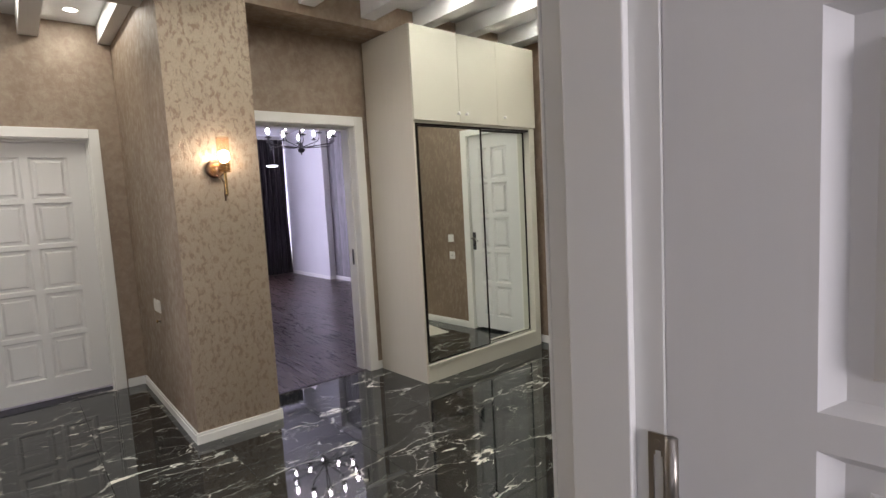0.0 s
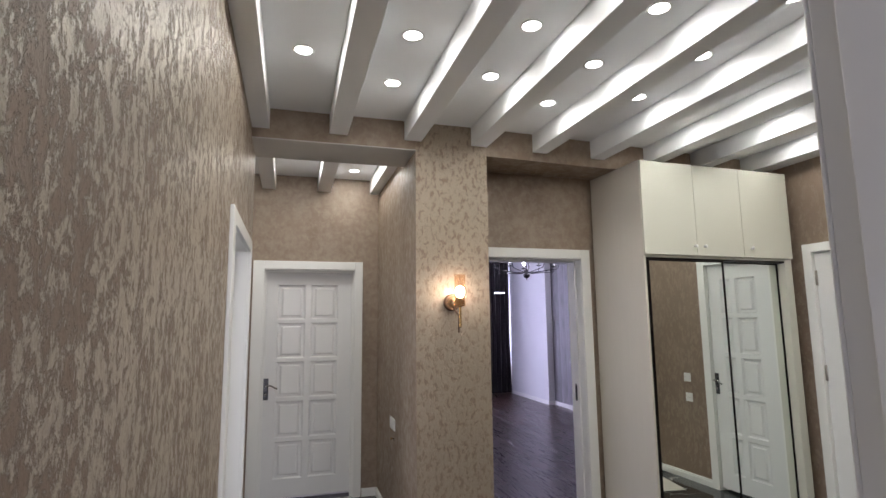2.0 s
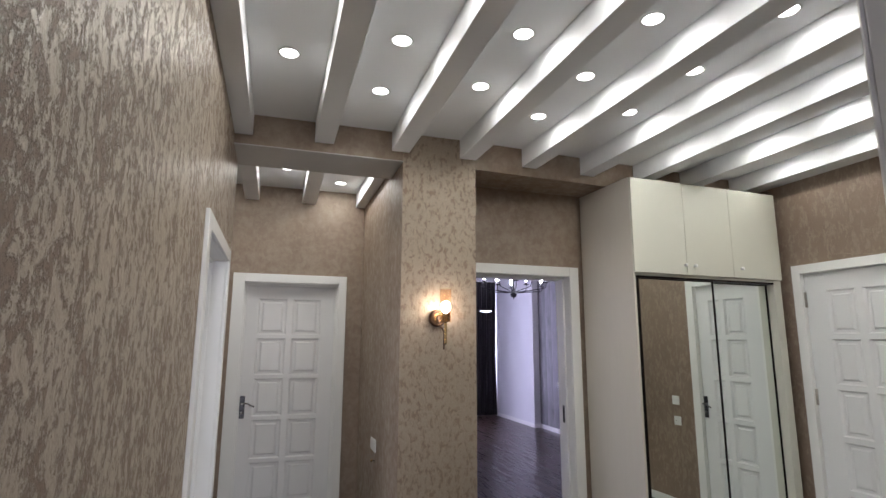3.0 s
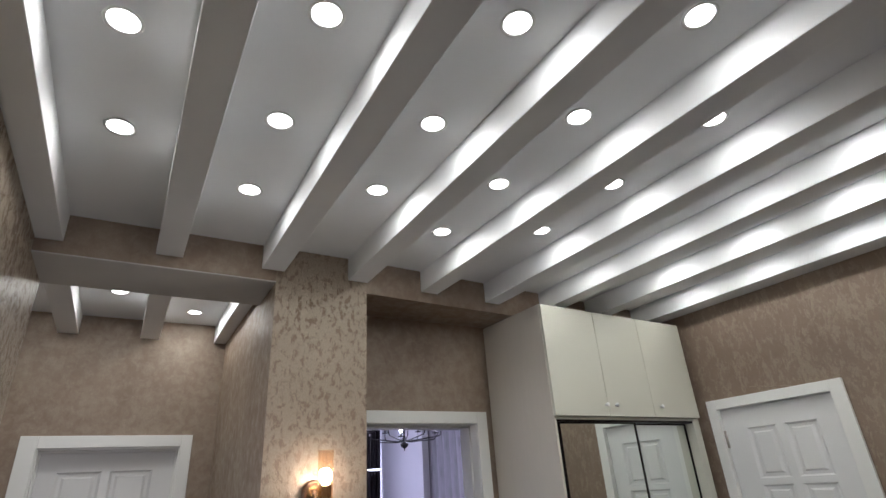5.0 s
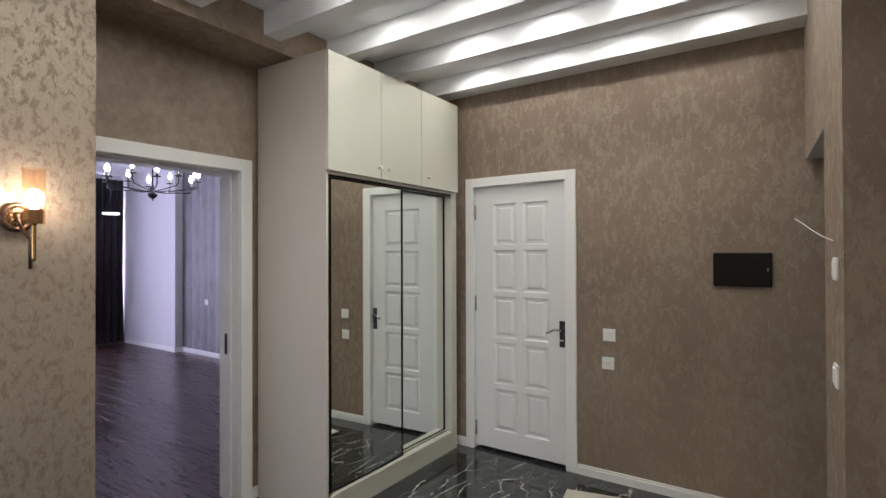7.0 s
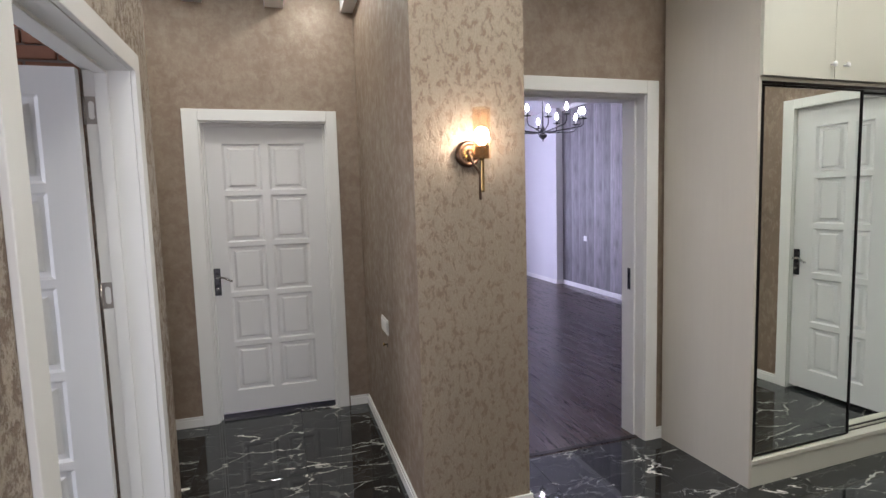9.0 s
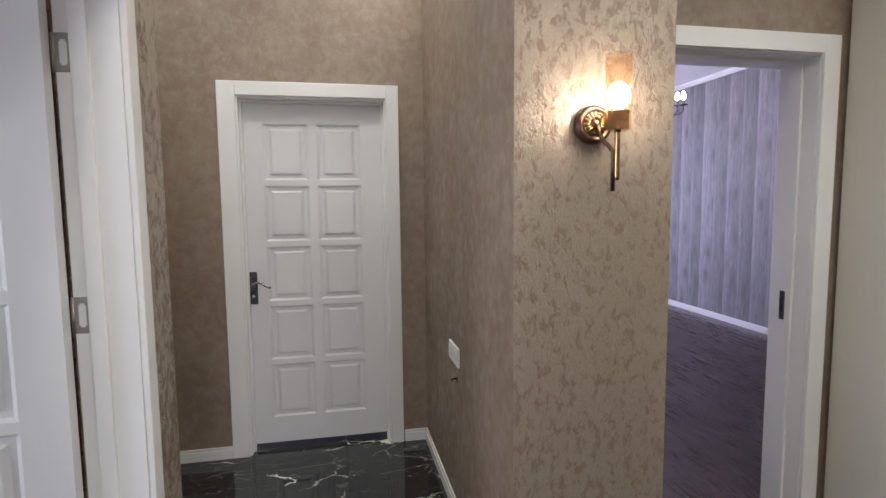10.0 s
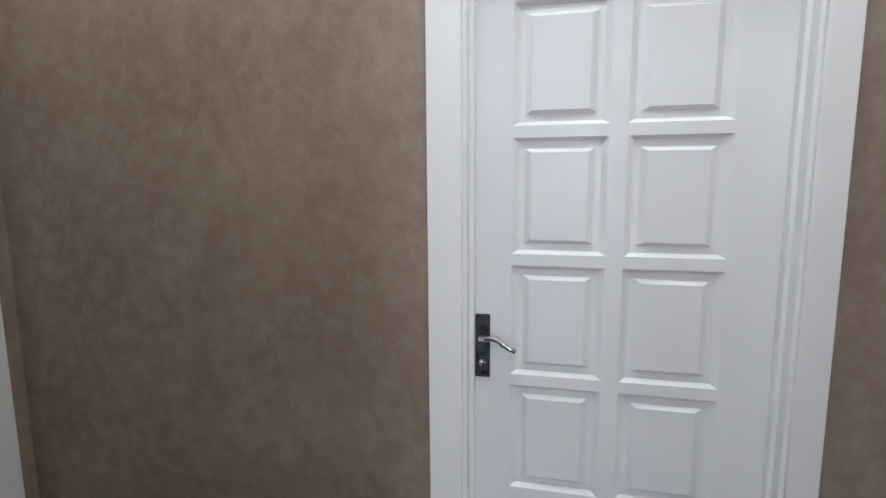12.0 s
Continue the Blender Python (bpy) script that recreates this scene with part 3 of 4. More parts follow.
for z in (0.16, 1.13, 1.842):
    bm = bmesh.new()
    tube(bm, [(0.004, -0.006, z - 0.057), (0.004, -0.006, z + 0.057)], 0.009)
    part("hinge", bm, STEEL, leaf, "grey steel hinge knuckle", True)

# doorway to the living room
d = root("door_4", pose(1.50, 3.852, 0), "open white doorway surround to the living room, with a steel strike plate", "doorway", kind="structure")
casing(d, -0.078, 0.921, 2.105, 0.010, 0.842, 2.030)
lining(d, 0.012, 0.840, 2.026, 0.0, 0.185, (0.075, 0.19))
strike = boxes("strike_plate", DARK_STEEL, [(0.8235, 0.827, 0.105, 0.130, 0.90, 0.93), (0.8235, 0.827, 0.105, 0.130, 1.00, 1.03), (0.8235, 0.827, 0.105, 0.110, 0.93, 1.00), (0.8235, 0.827, 0.124, 0.130, 0.93, 1.00)], d, "dark steel strike plate", 0.0005)
# no hole is cut: a black sheet gives the latch hole's shade
boxes("latch_shade", SCREEN, [(0.8262, 0.8268, 0.110, 0.124, 0.93, 1.00)], strike, "black sheet for the shade in the latch hole")
boxes("threshold", BLACK, [(0.012, 0.848, 0.045, 0.075, -0.012, 0.003)], d, "thin dark floor threshold strip")

# the doorway the walk starts in
d = root("door_5", NEAR @ pose(0.026, 0, 0, 0, 0, 180), "open white panelled door standing back against the room", "door", kind="structure")
boxes("jamb", TRIM, [(-0.018, 0.0, 0.0, 0.128, 0, 2.055), (0.0, 0.012, 0.03, 0.098, 0, 2.03), (0.0, 0.70, 0, 0.125, 2.03, 2.055), (0.70, 0.72, 0, 0.125, 0, 2.055)], d, "white door lining", 0.002)
casing(d, -0.088, 0.70, 2.10, 0.0, 0.69, 2.035, 0.0, 0.006)
leaf = door_leaf(d, 0.76, 0.012, 2.02, ((0.120, 0.345), (0.415, 0.640)), A_ROWS, 0.314, pose(-0.001, 0.1286, 0, 0, 0, 90))
for z in (0.25, 1.135, 1.83):
    hinge(d, pose(0.001, 0.130, z - 0.012, 0, 0, -90), 0.5)

# closed doors farther off
d = root("door_6", NEAR @ pose(1.630, 0.0, 0, 0, 0, 180), "closed white panelled door in the recessed wall beside the pier", "door", kind="structure")
casing(d, -0.09, 0.86, 2.10, 0.0, 0.77, 2.02)
lining(d, 0.0, 0.77, 2.018, 0.0, 0.13, (0.04, 0.07))
door_leaf(d, 0.766, 0.01, 2.01, ((0.110, 0.355), (0.411, 0.656)), A_ROWS, 0.314, pose(0.002, 0.072, 0))
d = root("door_7", pose(-1.70, 4.11, 0, 0, 0, 90), "closed white panelled door at the far end of the passage", "door", kind="structure")
casing(d, -0.09, 0.88, 2.10, 0.0, 0.79, 2.02)
lining(d, 0.0, 0.79, 2.018, 0.0, 0.14, (0.04, 0.07))
door_leaf(d, 0.786, 0.01, 2.01, ((0.110, 0.365), (0.421, 0.676)), A_ROWS, 0.314, pose(0.002, 0.072, 0))

# ---- wardrobe ----
w = root("wardrobe", pose(2.479, 3.232, 0, 0, 0, 2.05), "tall built-in wardrobe with two mirror sliding doors and cream upper doors", "wardrobe")
boxes("side_panel", SIDE, [(0, 0.018, 0.0, 0.60, 0, 2.686)], w, "beige linen-grain side panel", 0.001)
boxes("side_panel", CREAM, [(1.326, 1.397, 0.0, 0.56, 0, 1.994)], w, "cream end post", 0.001)
boxes("side_panel", SIDE, [(1.379, 1.397, 0.002, 0.56, 1.996, 2.686)], w, "beige upper side panel", 0.001)
boxes("plinth", CREAM, [(0.018, 1.326, 0.0, 0.03, 0, 0.118), (0.018, 1.326, -0.006, 0.045, 0.118, 0.142), (0.70, 1.326, 0.058, 0.075, 0.10, 0.150)], w, "cream plinth with a ledge", 0.002)
boxes("shelf", CREAM, [(0.018, 1.326, 0.005, 0.56, 1.980, 1.996)], w, "cream board under the upper cabinets")
boxes("top", SIDE, [(0.018, 1.379, 0.02, 0.56, 2.668, 2.686)], w, "beige top board")
boxes("back", SIDE, [(0.018, 1.379, 0.545, 0.56, 0.1, 2.66)], w, "beige back board")
boxes("track", BLACK, [(0.018, 1.326, 0.004, 0.11, 1.966, 1.980), (0.018, 1.326, 0.045, 0.11, 0.132, 0.140), (0.018, 0.030, 0.004, 0.10, 0.142, 1.966)], w, "black sliding door track")
for x0, x1, kx in ((0.002, 0.463, 0.441), (0.466, 0.905, 0.529), (0.908, 1.395, 0.979)):
    dr = boxes("upper_door", CREAM, [(x0, x1, -0.018, 0.0, 1.999, 2.682)], w, "smooth cream cabinet door", 0.0015)
    bm = bmesh.new()
    turned(bm, [(0.006, 0.0), (0.005, -0.012), (0.012, -0.016), (0.013, -0.022), (0.008, -0.027)], 16, (kx, -0.018, 2.068), "y")
    part("knob", bm, PLASTIC, dr, "small round ivory knob", True)
for x0, x1, y in ((0.030, 0.730, 0.016), (0.720, 1.325, 0.064)):
    stile = 0.027 if y < 0.05 else 0.012
    sd = boxes("sliding_door", BLACK, [(x0, x0 + stile, y, y + 0.025, 0.15, 1.966), (x1 - 0.010, x1, y, y + 0.025, 0.15, 1.966), (x0 + stile, x1 - 0.01, y, y + 0.025, 1.958, 1.966), (x0 + stile, x1 - 0.01, y, y + 0.025, 0.15, 0.156)], w, "sliding door with a thin black frame")
    boxes("mirror", MIRROR, [(x0 + stile, x1 - 0.01, y + 0.005, y + 0.011, 0.156, 1.958)], sd, "full-height mirror pane")

# ---- lights in the hall ----
first = root("downlight", pose(0, 0, TOP), "round recessed ceiling downlight, lit, between the white beams", "downlight", "recessed downlights in the hall ceiling")
bm = bmesh.new()
turned(bm, [(0.046, -0.0005), (0.052, -0.0015), (0.054, -0.004), (0.047, -0.0055), (0.043, -0.003)], 24)
bmesh.ops.delete(bm, geom=[f for f in bm.faces if len(f.verts) > 4], context="FACES")
part("trim_ring", bm, PLASTIC, first, "thin white ring", True)
bm = bmesh.new()
bmesh.ops.create_circle(bm, cap_ends=True, segments=16, radius=0.0445, matrix=pose(0, 0, -0.003, 180))
part("diffuser", bm, DOWNLIGHT, first, "glowing white diffuser")
spots = []
for bay in range(8):
    x = 0.122 + 0.4985 * bay - (0.03 if bay > 4 else 0.0) + (0.015 if bay == 2 else 0.0)
    for k in range(4):
        y = (2.68 if bay % 2 == 0 else 2.918) + 0.014 * (bay - 2) - 0.526 * k
        if y > 1.15:
            spots.append((2.605, 1.43) if (bay, k) == (5, 3) else (x - (0.03 if bay == 5 else 0), y))
# the downlight at x -1.40 is unseen, added to brighten the passage wall
spots += [(0.15, 4.46), (0.615, 4.74), (-0.40, 4.46), (-0.90, 4.46), (-1.40, 4.46), (0.615, 4.22)]
first.matrix_world = pose(*spots[0], TOP)
for x, y in spots:
    lamp = new("downlight_beam", bpy.data.lights.new("downlight_beam", "AREA"))
    lamp.data.shape, lamp.data.size, lamp.data.energy, lamp.data.color, lamp.data.spread = "DISK", 0.085, PASSAGE_POWER if y > 4 else SPOT_POWER, (1.0, 0.985, 0.94), radians(SPOT_SPREAD)
    lamp.matrix_world = pose(x, y, TOP - 0.010)
for x, y in spots[1:]:
    copy_thing(first, pose(x, y, TOP))


def wall_lamp():
    lamp = root("wall_lamp", pose(1.122, 3.46, 1.66), "lit brass wall lamp with amber glass cylinder on the pillar", "wall lamp")
    bm = bmesh.new()
    turned(bm, [(0.056, 0.0), (0.058, -0.008), (0.057, -0.018), (0.053, -0.028), (0.047, -0.032), (0.041, -0.030), (0.038, -0.026), (0.030, -0.029), (0.012, -0.035), (0.008, -0.041)], 32, axis="y")
    back = part("back_plate", bm, BRONZE, lamp, "round bronze wall plate", True, pose(0.004, 0, 0.006))
    bm = bmesh.new()
    for k in range(18):
        a = 2 * np.pi * k / 18
        tube(bm, [(0.012 * np.cos(a), -0.034, 0.012 * np.sin(a)), (0.037 * np.cos(a), -0.029, 0.037 * np.sin(a))], 0.0022, 6)
    part("fluted_ring", bm, BRASS, back, "fluted brass sunburst ring", True)
    bm = bmesh.new()
    tube(bm, [(0, -0.036, 0.002), (0, -0.050, -0.002), (0.002, -0.058, -0.022), (0.008, -0.066, -0.045), (0.016, -0.085, -0.062), (0.022, -0.098, -0.080), (0.022, -0.100, -0.110), (0.022, -0.100, -0.190)], 0.0065, 10)
    part("arm", bm, BRONZE, lamp, "curved bronze arm", True)
    bm = bmesh.new()
    turned(bm, [(0.007, -0.160), (0.008, -0.150), (0.008, -0.03), (0.010, -0.022)], 12, (0.030, -0.108, 0))
    part("stem", bm, BRASS, lamp, "straight brass stem", True)
    bm = bmesh.new()
    turned(bm, [(0.022, -0.022), (0.030, -0.020), (0.031, 0.0), (0.031, 0.032), (0.029, 0.034)], 8, (0.030, -0.108, 0))
    part("cup", bm, BRASS, lamp, "faceted brass cup")
    bm = bmesh.new()
    turned(bm, [(0.036, -0.022), (0.0365, 0.170), (0.0375, 0.174), (0.0365, 0.178), (0.037, 0.186), (0.0345, 0.186), (0.034, -0.022)], 32, (0.030, -0.108, 0))
    bmesh.ops.delete(bm, geom=[f for f in bm.faces if len(f.verts) > 4], context="FACES")
    shade = part("shade", bm, AMBER, lamp, "amber glass cylinder shade", True)
    shade.visible_shadow = False
    bm = bmesh.new()
    turned(bm, [(0.012, 0.034), (0.014, 0.040), (0.024, 0.052), (0.030, 0.068), (0.030, 0.082), (0.025, 0.096), (0.014, 0.106), (0.003, 0.109)], 20, (0.030, -0.108, 0))
    part("bulb", bm, BULB, lamp, "glowing warm bulb", True)
    return lamp


wall_lamp()


def switch(m, label, category, kind, name="wall_switch", w=0.082):
    s = root(name, m, label, category)
    boxes("frame", PLASTIC, [(-w / 2, w / 2, -0.009, 0, -w / 2, w / 2)], s, "white square frame", 0.003)
    if kind == "rocker":
        boxes("rocker", PLASTIC, [(-0.029, 0.029, -0.013, -0.009, -0.029, 0.029)], s, "white rocker", 0.002)
    elif kind == "double":
        boxes("rocker", PLASTIC, [(-0.029, -0.001, -0.013, -0.009, -0.029, 0.029)], s, "white rocker", 0.002)
        boxes("rocker", PLASTIC, [(0.001, 0.029, -0.013, -0.009, -0.029, 0.029)], s, "white rocker", 0.002)
    else:
        ring = bmesh.new()
        turned(ring, [(0.024, -0.009), (0.024, -0.011), (0.020, -0.0105)], 24, axis="y")
        part("socket_well", ring, PLASTIC, s, "white round socket face", True)
        # pin holes are not cut; dark blocks carry their shade as colour
        boxes("pin_shade", DARK_PAINT, [(-0.012, -0.007, -0.0125, -0.0108, -0.0025, 0.0025), (0.007, 0.012, -0.0125, -0.0108, -0.0025, 0.0025)], s, "two dark blocks for the shade in the pin holes")
    return s


switch(pose(RIGHT, 2.102, 0.973, 0, 0, -90), "white square light switch beside the panelled door", "light switch", "rocker")
switch(pose(RIGHT, 2.110, 0.784, 0, 0, -90), "white square socket outlet below the switch", "socket", "socket", "wall_socket")
switch(NEAR @ pose(2.235, 0.265, 1.463, 0, 0, 180), "white light switch on the pier, upper of two", "light switch", "double")
switch(NEAR @ pose(2.235, 0.265, 1.084, 0, 0, 180), "white light switch on the pier, lower of two", "light switch", "double")

sk = root("wall_socket", pose(0.885, 4.257, 0.760, 0, 0, -90), "wide white double socket low on the passage wall", "socket")
boxes("frame", PLASTIC, [(-0.09, 0.09, -0.010, 0, -0.044, 0.044)], sk, "wide white frame", 0.004)
boxes("rocker", PLASTIC, [(-0.078, -0.03, -0.014, -0.010, -0.03, 0.03)], sk, "white rocker", 0.002)
boxes("rocker", PLASTIC, [(-0.026, 0.078, -0.012, -0.010, -0.03, 0.03)], sk, "white cover", 0.002)

sc = root("wall_fixing", pose(0.885, 4.222, 0.655, 0, 0, -90), "small brass screw stub in the passage wall below the socket", "wall fixing")
bm = bmesh.new()
turned(bm, [(0.004, 0.0), (0.004, -0.018), (0.011, -0.020), (0.010, -0.026), (0.004, -0.029)], 12, axis="y")
part("screw", bm, BRASS, sc, "small brass screw", True)
boxes("plug", DARK_PAINT, [(-0.006, 0.006, -0.003, 0, -0.018, 0.004)], sc, "dark wall plug")

ip = root("intercom_panel", pose(RIGHT, 1.324, 1.4225, 0, 0, -90), "black glass intercom screen mounted on the plaster wall", "intercom")
boxes("case", BLACK, [(-0.150, 0.150, -0.018, 0, -0.099, 0.099)], ip, "black slim case", 0.004)
boxes("screen", SCREEN, [(-0.146, 0.146, -0.0205, -0.018, -0.095, 0.095)], ip, "glossy black screen", 0.0005)
boxes("button", PLASTIC, [(0.126, 0.136, -0.0225, -0.0205, -0.008, 0.010)], ip, "small white touch button")

cb = root("loose_cable", pose(2.86, 0.917, 1.565), "loose thin white cable end sticking out of the pier", "cable")
bm = bmesh.new()
tube(bm, [(0, 0, 0), (0.08, 0.035, 0.020), (0.17, 0.068, 0.048), (0.26, 0.098, 0.078), (0.34, 0.128, 0.104)], 0.0022)
part("sheath", bm, PLASTIC, cb, "white cable sheath", True)

scar = boxes("plaster_ridge", PLASTER_CALM, [(-0.14, 0.0, -0.004, 0.001, 0.0, 0.006), (0.0, 0.16, -0.005, 0.001, -0.006, 0.001)], None, "", 0.0015)
scar.matrix_world = pose(RIGHT, 2.78, 2.135, 0, 7, -90)
tagged(scar, "thin raised ridge in the brown plaster above the door casing", "wall ridge", "", "structure")

# mat and shoes
bm = bmesh.new()
edge = [(0.006 * np.sin(9 * k) + 0.007 * np.sin(4.1 * k), -1.15 * k / 24) for k in range(25)]
low = [bm.verts.new((x, y, 0)) for x, y in edge + [(1.02, -1.15), (1.02, 0.0)]]
high = [bm.verts.new((x + 0.001, y, 0.005)) for x, y in edge + [(1.02, -1.15), (1.02, 0.0)]]
bm.faces.new(low)
bm.faces.new(high[::-1])
for k in range(len(low)):
    bm.faces.new((low[k], high[k], high[(k + 1) % len(low)], low[(k + 1) % len(low)]))
bmesh.ops.recalc_face_normals(bm, faces=bm.faces)
mat_ob = part("floor_mat", bm, RUG)
mat_ob.matrix_world = pose(2.665, 2.058, 0.002, 0, 0, 13)
tagged(mat_ob, "beige flat floor mat lying by the panelled door", "mat")


def shoe(m):
    s = root("shoe", m, "black leather lace-up shoe standing on the beige mat", "shoe", "shoes on the mat")
    outline = [(-0.135, 0.030), (-0.11, 0.040), (-0.05, 0.040), (0.0, 0.036), (0.06, 0.048), (0.10, 0.046), (0.135, 0.028), (0.148, 0.008)]
    bm = bmesh.new()
    low = [bm.verts.new((x, y, 0)) for x, y in outline] + [bm.verts.new((x, -y, 0)) for x, y in outline[::-1]]
    f = bm.faces.new(low)
    top = bmesh.ops.extrude_face_region(bm, geom=[f])
    for v in [g for g in top["geom"] if isinstance(g, bmesh.types.BMVert)]:
        v.co.z += 0.018
    bmesh.ops.recalc_face_normals(bm, faces=bm.faces)
    part("sole", bm, DARK_PAINT, s, "thick black sole")
    bm = bmesh.new()
    rings = []
    for x, w, h, dip in ((-0.134, 0.018, 0.060, 0.0), (-0.126, 0.030, 0.078, 0.004), (-0.112, 0.036, 0.080, 0.045), (-0.08, 0.038, 0.070, 0.050), (-0.04, 0.038, 0.066, 0.050), (-0.008, 0.038, 0.080, 0.045),
                         (0.006, 0.039, 0.090, 0.004), (0.03, 0.041, 0.074, 0.0), (0.06, 0.043, 0.056, 0.0), (0.09, 0.042, 0.046, 0.0), (0.118, 0.036, 0.040, 0.0), (0.136, 0.024, 0.032, 0.0), (0.146, 0.010, 0.018, 0.0)):
        ring = []
        for k in range(13):
            a = np.pi * k / 12
            z = h * max(np.sin(a), 0) ** 0.7
            side = np.cos(a)
            if dip and 3 <= k <= 9:
                z = h * 0.94 if k in (3, 9) else h - dip
                side = np.sign(6 - k) * (0.74 if k in (3, 9) else 0.64) if k not in (5, 6, 7) else 0.32 * (6 - k)
            ring.append(bm.verts.new((x, w * side, 0.018 + z)))
        rings.append(ring)
    for a, b in zip(rings, rings[1:]):
        for k in range(12):
            bm.faces.new((a[k], b[k], b[k + 1], a[k + 1]))
    bm.faces.new(rings[0])
    bm.faces.new(rings[-1][::-1])
    bmesh.ops.recalc_face_normals(bm, faces=bm.faces)
    part("upper", bm, LEATHER, s, "black leather upper with an open collar", True)
    bm = bmesh.new()
    box(bm, -0.004, 0.012, -0.018, 0.018, 0.080, 0.122, 0.004)
    part("tongue", bm, LEATHER, s, "black leather tongue", m=pose(0.0, 0, 0, 0, -14))
    bm = bmesh.new()
    for x in (0.014, 0.030, 0.046, 0.062):
        z = 0.112 - 0.78 * x
        tube(bm, [(x, -0.02, z - 0.008), (x + 0.004, 0, z), (x + 0.008, 0.02, z - 0.008)], 0.0026, 6)
    part("laces", bm, DARK_PAINT, s, "black laces", True)
    return s


s1 = shoe(pose(2.925, 1.885, 0.008, 0, 0, 148))
copy_thing(s1, pose(2.835, 1.765, 0.008, 0, 0, 151))
copy_thing(s1, pose(2.80, 1.47, 0.008, 0, 0, 160))

# ---- living room ----
LIV_TOP = 2.90
structure("wall_living_east", PAPER, [(4.82, 5.02, 4.04, 11.15, 0, 3.0)], "grey board-pattern wallpaper wall of the living room", "wall")
structure("wall_living_niche", ROOM_WALL, [(4.70, 4.82, 9.10, 10.95, 0, 2.9)], "pale painted wall projection beside the window", "wall")
structure("wall_living_west", ROOM_WALL, [(1.085, 1.185, 4.04, 11.15, 0, 3.0)], "pale painted living room wall", "wall")
structure("wall_living_south", ROOM_WALL, [(1.085, 1.49, 3.942, 4.04, 0, 3.0), (2.37, 5.02, 3.942, 4.04, 0, 3.0), (1.49, 2.37, 3.942, 4.04, 2.04, 3.0)], "pale painted living room side of the doorway", "wall")
structure("wall_living_north", ROOM_WALL, [(1.185, 1.45, 10.95, 11.15, 0, 3.0), (4.70, 4.82, 10.95, 11.15, 0, 3.0), (1.45, 4.70, 10.95, 11.15, 0, 0.3), (1.45, 4.70, 10.95, 11.15, 2.7, 3.0)], "pale painted window wall of the living room", "wall")
structure("ceiling_living", CEILING, [(1.185, 4.82, 4.04, 10.95, LIV_TOP, LIV_TOP + 0.1)], "white living room ceiling", "ceiling")
structure("trim_cornice", TRIM, [(4.77, 4.82, 4.04, 9.10, LIV_TOP - 0.03, LIV_TOP), (4.795, 4.82, 4.04, 9.10, LIV_TOP - 0.055, LIV_TOP - 0.03)], "white cornice along the wallpapered wall", "trim")
skirting("baseboard", 4.805, 4.82, 4.04, 9.085, "-x")
skirting("baseboard", 4.685, 4.70, 9.10, 10.95, "-x")
skirting("baseboard", 4.685, 4.82, 9.085, 9.10, "-y")
win = root("window_1", pose(1.45, 11.05, 0.3), "tall living room window behind the dark curtain", "window", kind="structure")
boxes("window_frame", TRIM, [(0, 3.25, -0.03, 0.03, 0, 0.06), (0, 3.25, -0.03, 0.03, 2.34, 2.4)] + [(x, x + 0.06, -0.03, 0.03, 0.06, 2.34) for x in (0, 1.06, 2.13, 3.19)], win, "white window frame", 0.002)
for x0, x1 in ((0.06, 1.06), (1.12, 2.13), (2.19, 3.19)):
    pane = boxes("pane", CLEAR, [(x0, x1, -0.003, 0.003, 0.06, 2.34)], win)
    pane.visible_shadow = False
boxes("window_sill", TRIM, [(0, 3.25, -0.16, -0.03, -0.02, 0.01)], win, "white sill", 0.003)


def curtain(x0, x1, y, z0, z1):
    c = root("curtain", pose(0, 0, 0), "heavy dark pleated curtain hanging beside the window", "curtain")
    bm = bmesh.new()
    n = int((x1 - x0) / 0.012)
    cols = []
    for i in range(n + 1):
        x = x0 + (x1 - x0) * i / n
        col = []
        for z in (z0, z0 + 0.5, z0 + 1.2, z1):
            k = (z - z0) / (z1 - z0)
            amp = 0.035 + 0.02 * (1 - k)
            yy = y + amp * np.sin(x * 62 + 0.6 * np.sin(x * 9)) + 0.012 * np.sin(x * 23 + z)
            col.append(bm.verts.new((x + 0.01 * np.sin(z * 3 + x * 11), yy, z)))
        cols.append(col)
    for a, b in zip(cols, cols[1:]):
        for k in range(3):
            bm.faces.new((a[k], b[k], b[k + 1], a[k + 1]))
    cloth = part("cloth", bm, CURTAIN, c, "dark pleated cloth", True)
    sol = cloth.modifiers.new("thickness", "SOLIDIFY")
    sol.thickness = 0.004
    bm = bmesh.new()
    tube(bm, [(x0 - 0.1, y, z1 + 0.01), (x1, y, z1 + 0.01)], 0.012)
    part("rail", bm, TRIM, c, "white curtain rail", True)
    return c


curtain(3.45, 4.685, 10.76, 0.02, 2.80)


